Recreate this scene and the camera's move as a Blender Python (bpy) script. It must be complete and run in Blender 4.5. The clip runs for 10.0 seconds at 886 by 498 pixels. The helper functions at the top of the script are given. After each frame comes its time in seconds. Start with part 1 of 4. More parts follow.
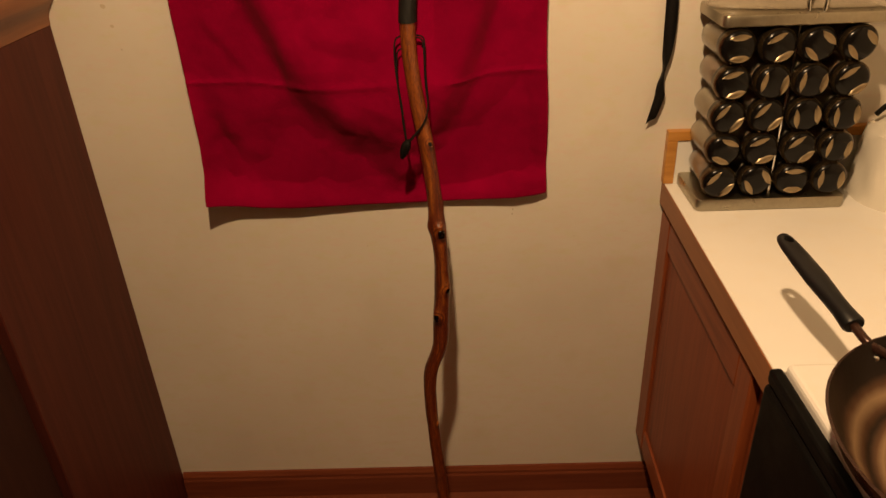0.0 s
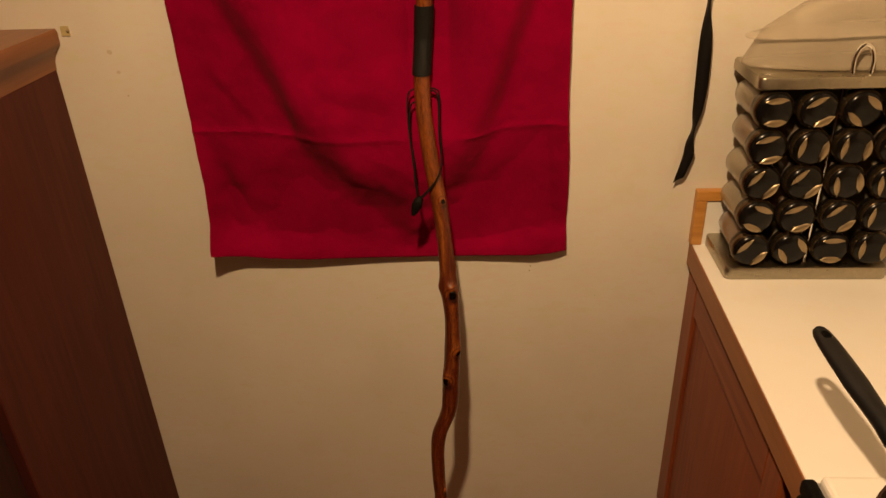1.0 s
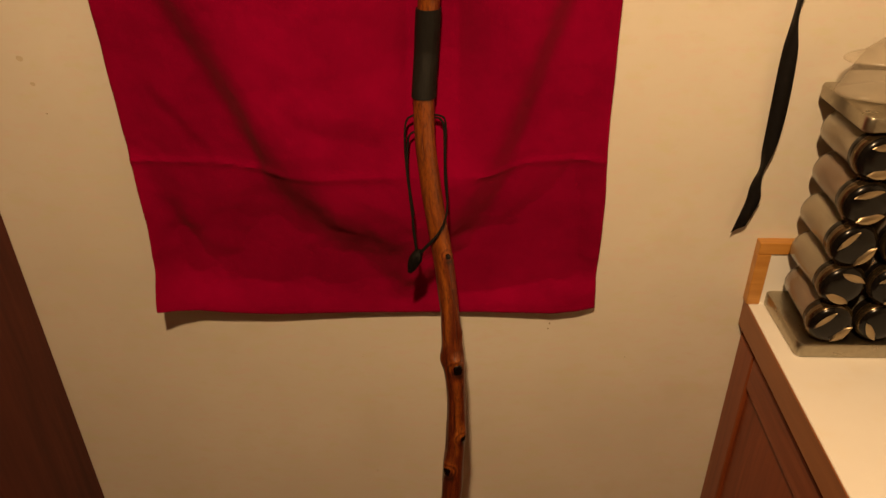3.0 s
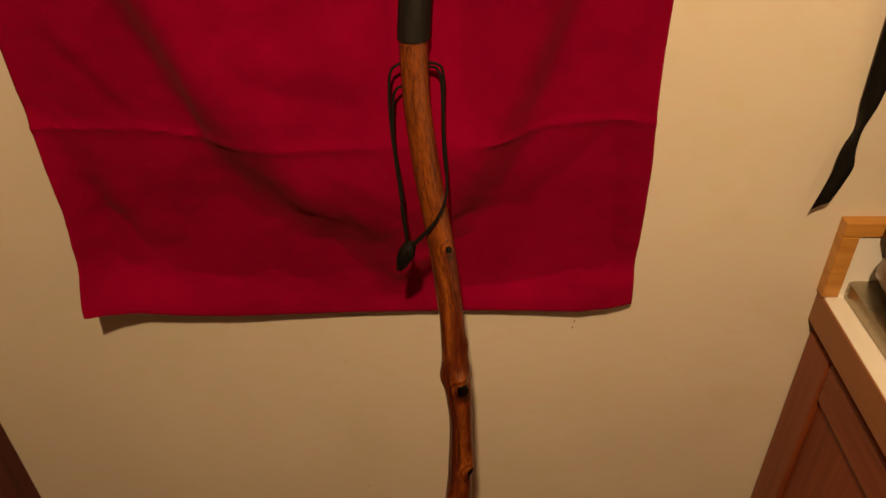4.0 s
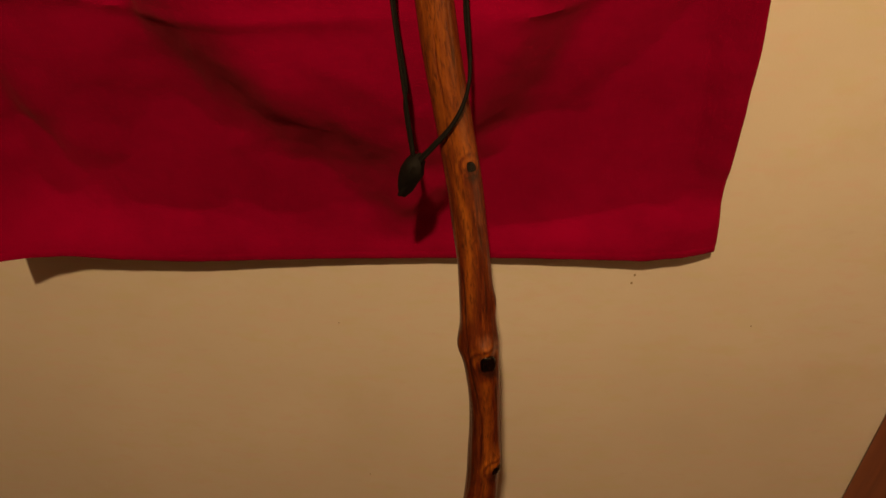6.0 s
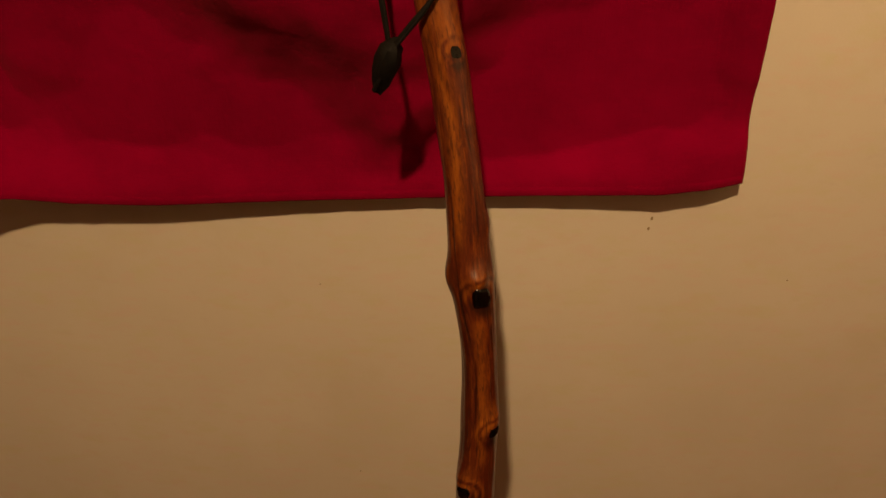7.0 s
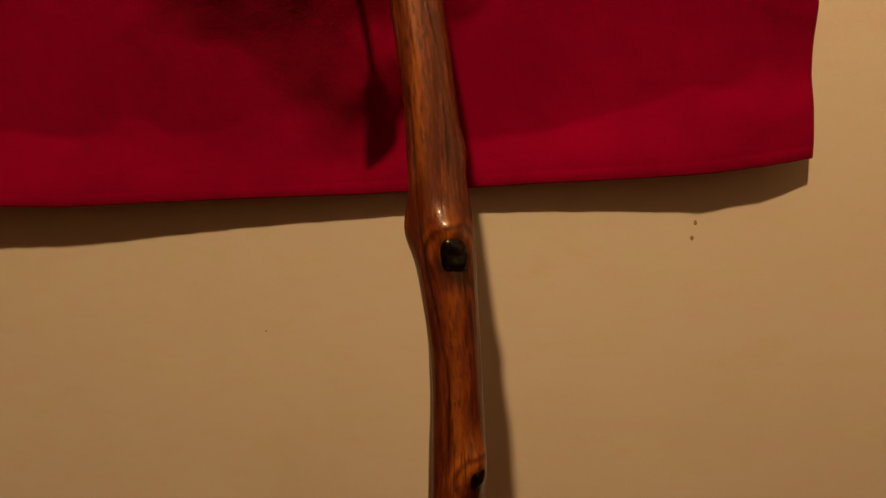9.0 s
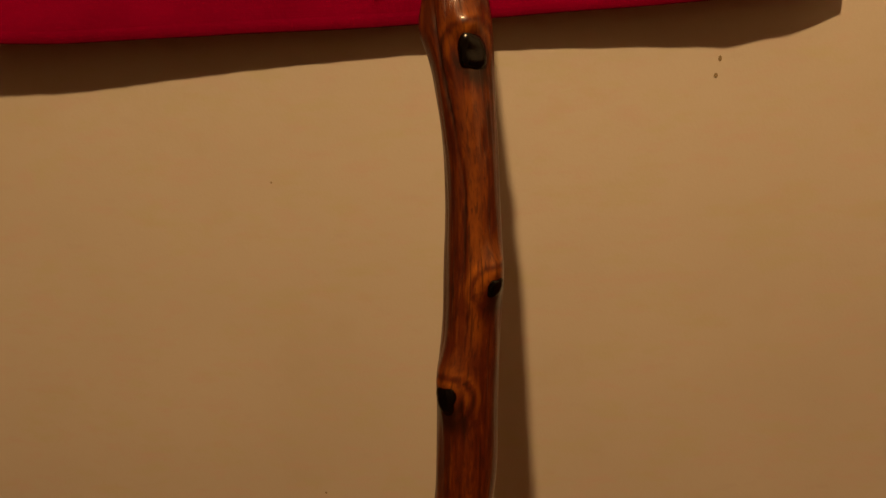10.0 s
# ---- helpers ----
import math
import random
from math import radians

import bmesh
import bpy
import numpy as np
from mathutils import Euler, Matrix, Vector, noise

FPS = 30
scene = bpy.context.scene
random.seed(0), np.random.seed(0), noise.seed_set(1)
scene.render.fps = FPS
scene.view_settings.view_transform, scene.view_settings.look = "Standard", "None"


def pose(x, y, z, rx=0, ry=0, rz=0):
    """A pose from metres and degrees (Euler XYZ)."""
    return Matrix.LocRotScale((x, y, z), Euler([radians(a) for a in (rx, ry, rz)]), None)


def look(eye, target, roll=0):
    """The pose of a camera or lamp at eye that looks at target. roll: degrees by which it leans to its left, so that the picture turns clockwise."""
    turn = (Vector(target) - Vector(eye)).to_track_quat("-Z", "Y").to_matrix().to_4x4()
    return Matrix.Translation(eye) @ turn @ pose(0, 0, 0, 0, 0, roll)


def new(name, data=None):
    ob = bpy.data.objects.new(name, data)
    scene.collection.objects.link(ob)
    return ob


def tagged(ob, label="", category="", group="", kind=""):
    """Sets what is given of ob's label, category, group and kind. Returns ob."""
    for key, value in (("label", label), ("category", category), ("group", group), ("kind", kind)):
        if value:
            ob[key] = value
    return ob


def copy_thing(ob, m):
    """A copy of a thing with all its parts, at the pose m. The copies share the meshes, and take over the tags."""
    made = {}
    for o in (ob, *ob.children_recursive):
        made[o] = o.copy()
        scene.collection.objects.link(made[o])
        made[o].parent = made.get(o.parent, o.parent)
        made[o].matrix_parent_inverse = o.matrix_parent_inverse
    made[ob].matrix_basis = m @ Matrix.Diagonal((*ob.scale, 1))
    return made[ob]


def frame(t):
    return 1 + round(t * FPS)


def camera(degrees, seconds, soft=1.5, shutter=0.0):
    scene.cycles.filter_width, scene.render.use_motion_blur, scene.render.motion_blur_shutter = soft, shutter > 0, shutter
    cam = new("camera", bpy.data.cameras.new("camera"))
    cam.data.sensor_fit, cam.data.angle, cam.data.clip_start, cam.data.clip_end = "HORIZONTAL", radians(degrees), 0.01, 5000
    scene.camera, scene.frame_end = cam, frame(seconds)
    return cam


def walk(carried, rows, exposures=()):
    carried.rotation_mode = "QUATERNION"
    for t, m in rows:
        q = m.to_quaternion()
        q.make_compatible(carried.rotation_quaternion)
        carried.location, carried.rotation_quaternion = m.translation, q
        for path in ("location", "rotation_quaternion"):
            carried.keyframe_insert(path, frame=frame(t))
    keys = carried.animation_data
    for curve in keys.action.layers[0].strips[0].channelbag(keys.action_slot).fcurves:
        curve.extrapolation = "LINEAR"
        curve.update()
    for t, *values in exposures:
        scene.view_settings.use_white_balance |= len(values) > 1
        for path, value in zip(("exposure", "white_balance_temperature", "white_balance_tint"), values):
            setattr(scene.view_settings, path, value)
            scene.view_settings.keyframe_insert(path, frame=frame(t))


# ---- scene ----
cam = camera(62.7, 10.0)
PATH = [
    (0, (0.137, 0.438, 1.535), (0.09, 2.184, 0.561), -2.5),
    (0.5, (0.152, 0.495, 1.551), (0.082, 2.249, 0.592), -2.0),
    (1, (0.168, 0.547, 1.585), (0.043, 2.302, 0.636), -2.2),
    (1.5, (0.181, 0.578, 1.571), (0.036, 2.35, 0.656), -1.5),
    (2, (0.171, 0.653, 1.587), (0.022, 2.417, 0.655), -1.9),
    (2.1, (0.168, 0.676, 1.586), (0.018, 2.44, 0.654), -1.9),
    (2.2, (0.164, 0.69, 1.592), (0.025, 2.457, 0.667), -1.7),
    (3.5, (0.102, 0.981, 1.553), (0.038, 2.644, 0.443), -0.9),
    (4, (0.106, 1.089, 1.499), (0.041, 2.722, 0.346), -1.4),
    (4.5, (0.106, 1.165, 1.439), (0.023, 2.762, 0.238), -1.6),
    (5, (0.104, 1.222, 1.408), (-0.003, 2.789, 0.17), -1.4),
    (5.5, (0.099, 1.247, 1.37), (-0.011, 2.81, 0.127), -1.5),
    (7, (0.12, 1.265, 1.196), (-0.054, 2.923, 0.091), -3.3),
    (7.5, (0.129, 1.288, 1.077), (-0.063, 2.998, 0.059), -2.6),
    (8, (0.128, 1.319, 1.018), (-0.087, 3.113, 0.16), -3.6),
    (8.5, (0.147, 1.329, 0.991), (-0.093, 3.199, 0.324), -3.4),
    (9, (0.144, 1.339, 0.969), (-0.115, 3.248, 0.434), -3.6),
    (9.5, (0.136, 1.341, 0.941), (-0.129, 3.239, 0.37), -3.2),
    (10, (0.132, 1.333, 0.897), (-0.129, 3.194, 0.214), -3.5),
]
walk(cam, [(t, look(eye, target, roll)) for t, eye, target, roll in PATH],
     exposures=[(0, 0.0, 6170, 12), (3.5, -0.05, 6430, 12), (7.0, -0.10, 6750, 12), (9.5, -0.11, 7050, 13), (10, -0.11, 7350, 14)])

# ---- world and light ----
world = bpy.data.worlds.new("world")
world.use_nodes = True
scene.world = world
bgn = world.node_tree.nodes["Background"]
bgn.inputs[0].default_value = (0.9, 0.7, 0.5, 1)
bgn.inputs[1].default_value = 0.004
LAMP = (0.05, 0.72, 2.28)
bulb = bpy.data.lights.new("ceiling_bulb", "AREA")
bulb.shape, bulb.size = "DISK", 0.062
bulb.energy, bulb.color = 27.9, (1.0, 0.64, 0.315)
lamp = new("ceiling_bulb", bulb)
lamp.location = LAMP
lamp.rotation_euler = Vector((0.28, 0.46, -0.84)).to_track_quat("-Z", "Y").to_euler()

W = 1.85  # the back wall's plane


# ---- materials ----
def nodes_of(name, rough=0.5, metal=0.0, spec=0.5):
    m = bpy.data.materials.new(name)
    m.use_nodes = True
    nt = m.node_tree
    b = nt.nodes["Principled BSDF"]
    b.inputs["Roughness"].default_value = rough
    b.inputs["Metallic"].default_value = metal
    b.inputs["Specular IOR Level"].default_value = spec
    return m, nt, b


def coords(nt, scale=(1, 1, 1), kind="Object"):
    tc = nt.nodes.new("ShaderNodeTexCoord")
    mp = nt.nodes.new("ShaderNodeMapping")
    mp.inputs["Scale"].default_value = scale
    nt.links.new(tc.outputs[kind], mp.inputs["Vector"])
    return mp.outputs["Vector"]


def noise_tex(nt, vec, scale, detail=4.0, rough=0.55, distort=0.0):
    n = nt.nodes.new("ShaderNodeTexNoise")
    n.inputs["Scale"].default_value = scale
    n.inputs["Detail"].default_value = detail
    n.inputs["Roughness"].default_value = rough
    n.inputs["Distortion"].default_value = distort
    nt.links.new(vec, n.inputs["Vector"])
    return n.outputs["Fac"]


def ramp(nt, fac, stops):
    r = nt.nodes.new("ShaderNodeValToRGB")
    while len(r.color_ramp.elements) < len(stops):
        r.color_ramp.elements.new(0.5)
    for e, (p, c) in zip(r.color_ramp.elements, stops):
        e.position, e.color = p, (*c, 1)
    nt.links.new(fac, r.inputs["Fac"])
    return r.outputs["Color"]


def mix(nt, a, b, fac, mode="MIX"):
    x = nt.nodes.new("ShaderNodeMix")
    x.data_type, x.blend_type = "RGBA", mode
    if isinstance(fac, float):
        x.inputs[0].default_value = fac
    else:
        nt.links.new(fac, x.inputs[0])
    for sock, v in ((x.inputs[6], a), (x.inputs[7], b)):
        if isinstance(v, tuple):
            sock.default_value = (*v, 1)
        else:
            nt.links.new(v, sock)
    return x.outputs[2]


def bump(nt, b, fac, strength, distance):
    n = nt.nodes.new("ShaderNodeBump")
    n.inputs["Strength"].default_value = strength
    n.inputs["Distance"].default_value = distance
    nt.links.new(fac, n.inputs["Height"])
    nt.links.new(n.outputs["Normal"], b.inputs["Normal"])
    return n


def value_range(nt, fac, lo, hi, a=0.0, b=1.0):
    m = nt.nodes.new("ShaderNodeMapRange")
    nt.links.new(fac, m.inputs[0])
    for i, v in enumerate((lo, hi, a, b)):
        m.inputs[i + 1].default_value = v
    return m.outputs[0]


def paint(name, base, rough=0.6, blotch=0.06, grain=0.0006, scale=300.0, spec=0.4):
    """Painted or laminated surface: faint blotches, faint orange-peel relief."""
    m, nt, b = nodes_of(name, rough, 0, spec)
    v = coords(nt)
    dark = tuple(c * (1 - blotch) for c in base)
    worn = tuple(c * (1 - 0.6 * blotch) * k for c, k in zip(base, (1.0, 0.98, 0.94)))
    c1 = ramp(nt, noise_tex(nt, v, 4.0, 5), [(0.35, dark), (0.65, base)])
    c2 = mix(nt, c1, worn, value_range(nt, noise_tex(nt, v, 23.0, 6), 0.5, 0.75))
    nt.links.new(c2, b.inputs["Base Color"])
    bump(nt, b, noise_tex(nt, v, scale, 3), 0.35, grain)
    return m


def wood(name, dark, mid, light, along="z", rough=0.4, fine=60.0, stretch=0.06, coarse=7.0, relief=0.0006, spec=0.5, coat=0.0, streak=0.0):
    """Grain stretched along one axis."""
    m, nt, b = nodes_of(name, rough, 0, spec)
    k = {"x": (stretch, 1, 1), "y": (1, stretch, 1), "z": (1, 1, stretch)}[along]
    v = coords(nt, k)
    f1 = noise_tex(nt, v, fine, 6, 0.6, 0.3)
    f2 = noise_tex(nt, v, coarse, 3, 0.5, 0.8)
    c1 = ramp(nt, f1, [(0.3, dark), (0.5, mid), (0.72, light)])
    c2 = mix(nt, c1, mid, value_range(nt, f2, 0.35, 0.65, 0.0, 0.6))
    c3 = mix(nt, c2, dark, value_range(nt, noise_tex(nt, v, coarse * 2.3, 4), 0.58, 0.75, 0.0, 0.7))
    if streak:
        kk = tuple(q if q == 1 else 0.03 for q in k)
        lines = noise_tex(nt, coords(nt, kk), fine * 2.2, 2, 0.5, 0.2)
        c3 = mix(nt, c3, tuple(c * 0.12 for c in dark), value_range(nt, lines, 0.60, 0.70, 0.0, streak))
    nt.links.new(c3, b.inputs["Base Color"])
    b.inputs["Coat Weight"].default_value = coat
    b.inputs["Coat Roughness"].default_value = 0.12
    bump(nt, b, f1, 0.4, relief)
    return m


def stick_wood():
    """Varnished bark-stripped wood: long dark cracks, golden and red-brown streaks along the shaft."""
    m, nt, b = nodes_of("varnished_stick", 0.36, 0, 0.34)
    at = nt.nodes.new("ShaderNodeAttribute")
    at.attribute_name = "bark"
    vecs = []
    for k in ((1, 1, 0.085), (1, 1, 0.05), (1, 1, 0.30)):
        mp = nt.nodes.new("ShaderNodeMapping")
        mp.inputs["Scale"].default_value = k
        nt.links.new(at.outputs["Vector"], mp.inputs["Vector"])
        vecs.append(mp.outputs["Vector"])
    f1 = noise_tex(nt, vecs[0], 420.0, 5, 0.65, 0.15)
    f2 = noise_tex(nt, vecs[2], 75.0, 5, 0.6, 0.5)
    f3 = noise_tex(nt, vecs[1], 300.0, 2, 0.5, 0.5)
    f4 = noise_tex(nt, vecs[2], 22.0, 4, 0.6)
    c1 = ramp(nt, f1, [(0.30, (0.042, 0.006, 0.002)), (0.48, (0.108, 0.018, 0.0035)), (0.70, (0.23, 0.058, 0.008))])
    c2 = mix(nt, c1, (0.075, 0.011, 0.003), value_range(nt, f2, 0.48, 0.64, 0.0, 0.8))
    c3 = mix(nt, c2, (0.070, 0.014, 0.006), value_range(nt, f4, 0.50, 0.68, 0.0, 0.6))
    f5 = noise_tex(nt, vecs[2], 230.0, 6, 0.7, 0.8)
    f6 = noise_tex(nt, vecs[2], 140.0, 6, 0.7, 1.2)
    c3 = mix(nt, c3, (0.050, 0.007, 0.004), value_range(nt, f5, 0.48, 0.63, 0.0, 0.75))
    c3 = mix(nt, c3, (0.33, 0.085, 0.012), value_range(nt, f6, 0.57, 0.72, 0.0, 0.35))
    crack = value_range(nt, f3, 0.635, 0.685, 0.0, 0.6)
    fig = nt.nodes.new("ShaderNodeAttribute")
    fig.attribute_name = "figure"
    dash = nt.nodes.new("ShaderNodeMapping")
    dash.inputs["Scale"].default_value = (1, 1, 0.16)
    nt.links.new(at.outputs["Vector"], dash.inputs["Vector"])
    f7 = noise_tex(nt, dash.outputs["Vector"], 620.0, 3, 0.6, 0.4)
    gold = nt.nodes.new("ShaderNodeMath")
    gold.operation = "MULTIPLY"
    nt.links.new(value_range(nt, fig.outputs["Fac"], 0.42, 1.0, 0.0, 1.0), gold.inputs[0])
    nt.links.new(value_range(nt, mix(nt, f1, f5, 0.4), 0.36, 0.56, 1.0, 0.25), gold.inputs[1])
    c5 = mix(nt, c3, (0.39, 0.118, 0.013), gold.outputs[0])
    c5 = mix(nt, c5, (0.030, 0.006, 0.003), value_range(nt, f7, 0.52, 0.66, 0.0, 0.65))
    c5 = mix(nt, c5, (0.018, 0.005, 0.002), crack)
    c6 = mix(nt, c5, (0.020, 0.006, 0.003), value_range(nt, fig.outputs["Fac"], 0.36, 0.0, 0.0, 0.9))
    nt.links.new(c6, b.inputs["Base Color"])
    b.inputs["Coat Weight"].default_value = 0.30
    b.inputs["Coat Roughness"].default_value = 0.14
    h = nt.nodes.new("ShaderNodeMath")
    h.operation = "SUBTRACT"
    nt.links.new(f1, h.inputs[0])
    nt.links.new(crack, h.inputs[1])
    bump(nt, b, h.outputs[0], 0.55, 0.0007)
    return m


def plain(name, base, rough=0.5, metal=0.0, spec=0.5, vary=0.15, scale=60.0, relief=0.0):
    m, nt, b = nodes_of(name, rough, metal, spec)
    v = coords(nt)
    f = noise_tex(nt, v, scale, 5)
    nt.links.new(ramp(nt, f, [(0.3, tuple(c * (1 - vary) for c in base)), (0.7, base)]), b.inputs["Base Color"])
    nt.links.new(value_range(nt, noise_tex(nt, v, scale * 0.3, 4), 0.3, 0.7, rough * 0.8, min(1.0, rough * 1.2)), b.inputs["Roughness"])
    if relief:
        bump(nt, b, f, 0.5, relief)
    return m


def wall_paint():
    """Off-white wall paint with roller texture, faint stains and scuffs."""
    m, nt, b = nodes_of("wall_paint", 0.55, 0, 0.35)
    v = coords(nt)
    c1 = ramp(nt, noise_tex(nt, v, 2.6, 6, 0.6), [(0.3, (0.66, 0.61, 0.52)), (0.7, (0.74, 0.69, 0.60))])
    c2 = mix(nt, c1, (0.62, 0.54, 0.38), value_range(nt, noise_tex(nt, v, 8.0, 5, 0.6), 0.58, 0.8, 0.0, 0.45))
    c3 = mix(nt, c2, (0.60, 0.50, 0.44), value_range(nt, noise_tex(nt, coords(nt, (1, 1, 2.5)), 31.0, 4, 0.6), 0.62, 0.8, 0.0, 0.25))
    c3 = mix(nt, c3, (0.73, 0.58, 0.52), value_range(nt, noise_tex(nt, coords(nt, (0.6, 1, 1.4)), 55.0, 5, 0.65), 0.50, 0.68, 0.0, 0.42))
    c3 = mix(nt, c3, (0.66, 0.64, 0.42), value_range(nt, noise_tex(nt, coords(nt, (0.5, 1, 1.2)), 38.0, 5, 0.65), 0.52, 0.68, 0.0, 0.40))
    nt.links.new(c3, b.inputs["Base Color"])
    tall = noise_tex(nt, v, 420.0, 3)
    wide = noise_tex(nt, v, 70.0, 3)
    bump(nt, b, mix(nt, tall, wide, 0.45), 0.4, 0.0005)
    return m


def cloth_red():
    """Plain-woven red cotton."""
    m, nt, b = nodes_of("red_cotton", 0.9, 0, 0.02)
    v = coords(nt)
    c1 = ramp(nt, noise_tex(nt, v, 9.0, 5), [(0.3, (0.170, 0.0003, 0.0195)), (0.7, (0.252, 0.0005, 0.0290))])
    th = mix(nt, noise_tex(nt, coords(nt, (1, 1, 0.06)), 900.0, 2), noise_tex(nt, coords(nt, (0.06, 1, 1)), 900.0, 2), 0.5)
    c2 = mix(nt, c1, (0.28, 0.0015, 0.025), value_range(nt, th, 0.5, 0.7, 0.0, 0.4))
    nt.links.new(c2, b.inputs["Base Color"])
    b.inputs["Sheen Weight"].default_value = 0.08
    b.inputs["Sheen Roughness"].default_value = 0.5
    b.inputs["Sheen Tint"].default_value = (1, 0.25, 0.25, 1)
    n1 = bump(nt, b, th, 0.5, 0.0007)
    n2 = bump(nt, b, noise_tex(nt, v, 48.0, 3, 0.5, 0.2), 0.5, 0.0028)
    nt.links.new(n1.outputs["Normal"], n2.inputs["Normal"])
    return m


def ringed_metal():
    """Pan interior: dark coating, its golden-brown ring reflections put into the colour."""
    m, nt, b = nodes_of("pan_nonstick", 0.34, 0.5, 0.4)
    v = coords(nt, (1, 1, 0))
    ln = nt.nodes.new("ShaderNodeVectorMath")
    ln.operation = "LENGTH"
    nt.links.new(v, ln.inputs[0])
    wob = nt.nodes.new("ShaderNodeMath")
    wob.operation = "MULTIPLY_ADD"
    nt.links.new(noise_tex(nt, coords(nt), 14.0, 3), wob.inputs[0])
    wob.inputs[1].default_value = 0.012
    nt.links.new(ln.outputs["Value"], wob.inputs[2])
    # dark, brown and pale bands painted as the reflections in the pan's wall
    d, g, p = (0.016, 0.009, 0.006), (0.11, 0.055, 0.028), (0.34, 0.23, 0.13)
    c = ramp(nt, value_range(nt, wob.outputs[0], 0.0, 0.21), [(0.0, p), (0.46, p), (0.51, g), (0.56, d), (0.60, g), (0.645, p), (0.68, g), (0.72, d), (0.755, g), (0.80, p), (0.835, g), (0.87, d), (1.0, d)])
    nt.links.new(c, b.inputs["Base Color"])
    bump(nt, b, noise_tex(nt, v, 90.0, 4), 0.3, 0.0008)
    return m


def clear_plastic():
    m, nt, b = nodes_of("clear_plastic", 0.18, 0, 0.5)
    nt.links.new(ramp(nt, noise_tex(nt, coords(nt), 18.0, 4), [(0.3, (0.50, 0.43, 0.32)), (0.7, (0.62, 0.55, 0.43))]), b.inputs["Base Color"])
    b.inputs["Alpha"].default_value = 0.40
    return m


def jar_glass():
    m, nt, b = nodes_of("jar_glass", 0.06, 0, 0.6)
    b.inputs["Base Color"].default_value = (0.85, 0.83, 0.76, 1)
    b.inputs["Transmission Weight"].default_value = 0.9
    b.inputs["IOR"].default_value = 1.45
    return m


WALL = wall_paint()
CEIL = paint("ceiling_paint", (0.78, 0.75, 0.68))
RED = cloth_red()
OAK = wood("oak_stain", (0.155, 0.034, 0.011), (0.23, 0.056, 0.017), (0.30, 0.085, 0.027), "z", 0.42, spec=0.25, coat=0.04)
OAK_Y = wood("oak_stain_rail", (0.155, 0.034, 0.011), (0.23, 0.056, 0.017), (0.30, 0.085, 0.027), "y", 0.42, spec=0.25, coat=0.04)
OAKP = wood("oak_panel", (0.150, 0.034, 0.012), (0.225, 0.052, 0.018), (0.30, 0.076, 0.025), "z", 0.45, spec=0.2, coat=0.03)
TRIM = wood("honey_trim", (0.38, 0.155, 0.026), (0.52, 0.24, 0.046), (0.62, 0.32, 0.075), "x", 0.4)
EDGE = wood("counter_edge_wood", (0.19, 0.070, 0.021), (0.28, 0.105, 0.032), (0.36, 0.145, 0.048), "y", 0.42)
BASEW = wood("baseboard_wood", (0.11, 0.026, 0.011), (0.17, 0.042, 0.017), (0.22, 0.062, 0.025), "x", 0.45, spec=0.25)
FLOORW = wood("floor_wood", (0.12, 0.031, 0.014), (0.17, 0.046, 0.020), (0.22, 0.066, 0.030), "x", 0.35)
CAB = wood("dark_cherry", (0.048, 0.011, 0.0075), (0.076, 0.017, 0.011), (0.108, 0.026, 0.016), "z", 0.5, spec=0.2)
CABTOP = wood("cherry_top", (0.16, 0.055, 0.02), (0.23, 0.085, 0.03), (0.30, 0.12, 0.045), "y", 0.35)
DARKW = wood("dark_brown_board", (0.02, 0.007, 0.005), (0.032, 0.011, 0.008), (0.045, 0.016, 0.011), "z", 0.6, spec=0.15)
STICK = stick_wood()
KNOT = plain("black_knot", (0.004, 0.0025, 0.002), 0.22, spec=0.32, vary=0.5, scale=200.0, relief=0.0007)
KNOTRIM = wood("knot_rim", (0.20, 0.05, 0.010), (0.36, 0.11, 0.02), (0.50, 0.18, 0.03), "z", 0.25, fine=200.0, coat=0.6)
GRIP = plain("black_grip_tape", (0.010, 0.009, 0.008), 0.65, spec=0.2, vary=0.3, scale=200.0, relief=0.0003)
CORD = plain("black_cord", (0.006, 0.005, 0.004), 0.7, spec=0.15, vary=0.3, scale=500.0, relief=0.0003)
RIBBON = plain("black_ribbon", (0.006, 0.005, 0.005), 0.6, spec=0.2, vary=0.3, scale=400.0, relief=0.0002)
LAMINATE = paint("white_laminate", (0.82, 0.81, 0.78), 0.35, 0.04)
ENAMEL = paint("white_enamel", (0.82, 0.81, 0.78), 0.2, 0.03, 0.0002)
BLACK = plain("black_enamel", (0.003, 0.003, 0.003), 0.5, spec=0.12, vary=0.3)
TOE = plain("toe_kick_black", (0.008, 0.007, 0.006), 0.7)
STEEL = plain("brushed_steel", (0.44, 0.40, 0.31), 0.33, 1.0, vary=0.12, scale=150.0)
CHROME = plain("chrome", (0.78, 0.76, 0.72), 0.10, 1.0, vary=0.05)
LID = plain("black_lid", (0.006, 0.005, 0.0045), 0.20, spec=0.22, vary=0.2)
LIDBAND = plain("smoked_lid_side", (0.16, 0.115, 0.065), 0.16, 0.9, vary=0.2)
PETAL = plain("lid_facet_metal", (0.37, 0.29, 0.18), 0.40, 1.0, vary=0.15, scale=120.0)
PANOUT = plain("pan_outside", (0.05, 0.022, 0.015), 0.3, 0.4, vary=0.3)
PANIN = ringed_metal()
RUBBER = plain("black_handle", (0.007, 0.007, 0.008), 0.45, spec=0.3, vary=0.2)
PLASTIC = clear_plastic()
GLASS = jar_glass()
BAG = plain("white_plastic", (0.78, 0.74, 0.65), 0.35, vary=0.06, scale=20.0, relief=0.002)
GREYINK = plain("grey_print", (0.22, 0.19, 0.16), 0.6)
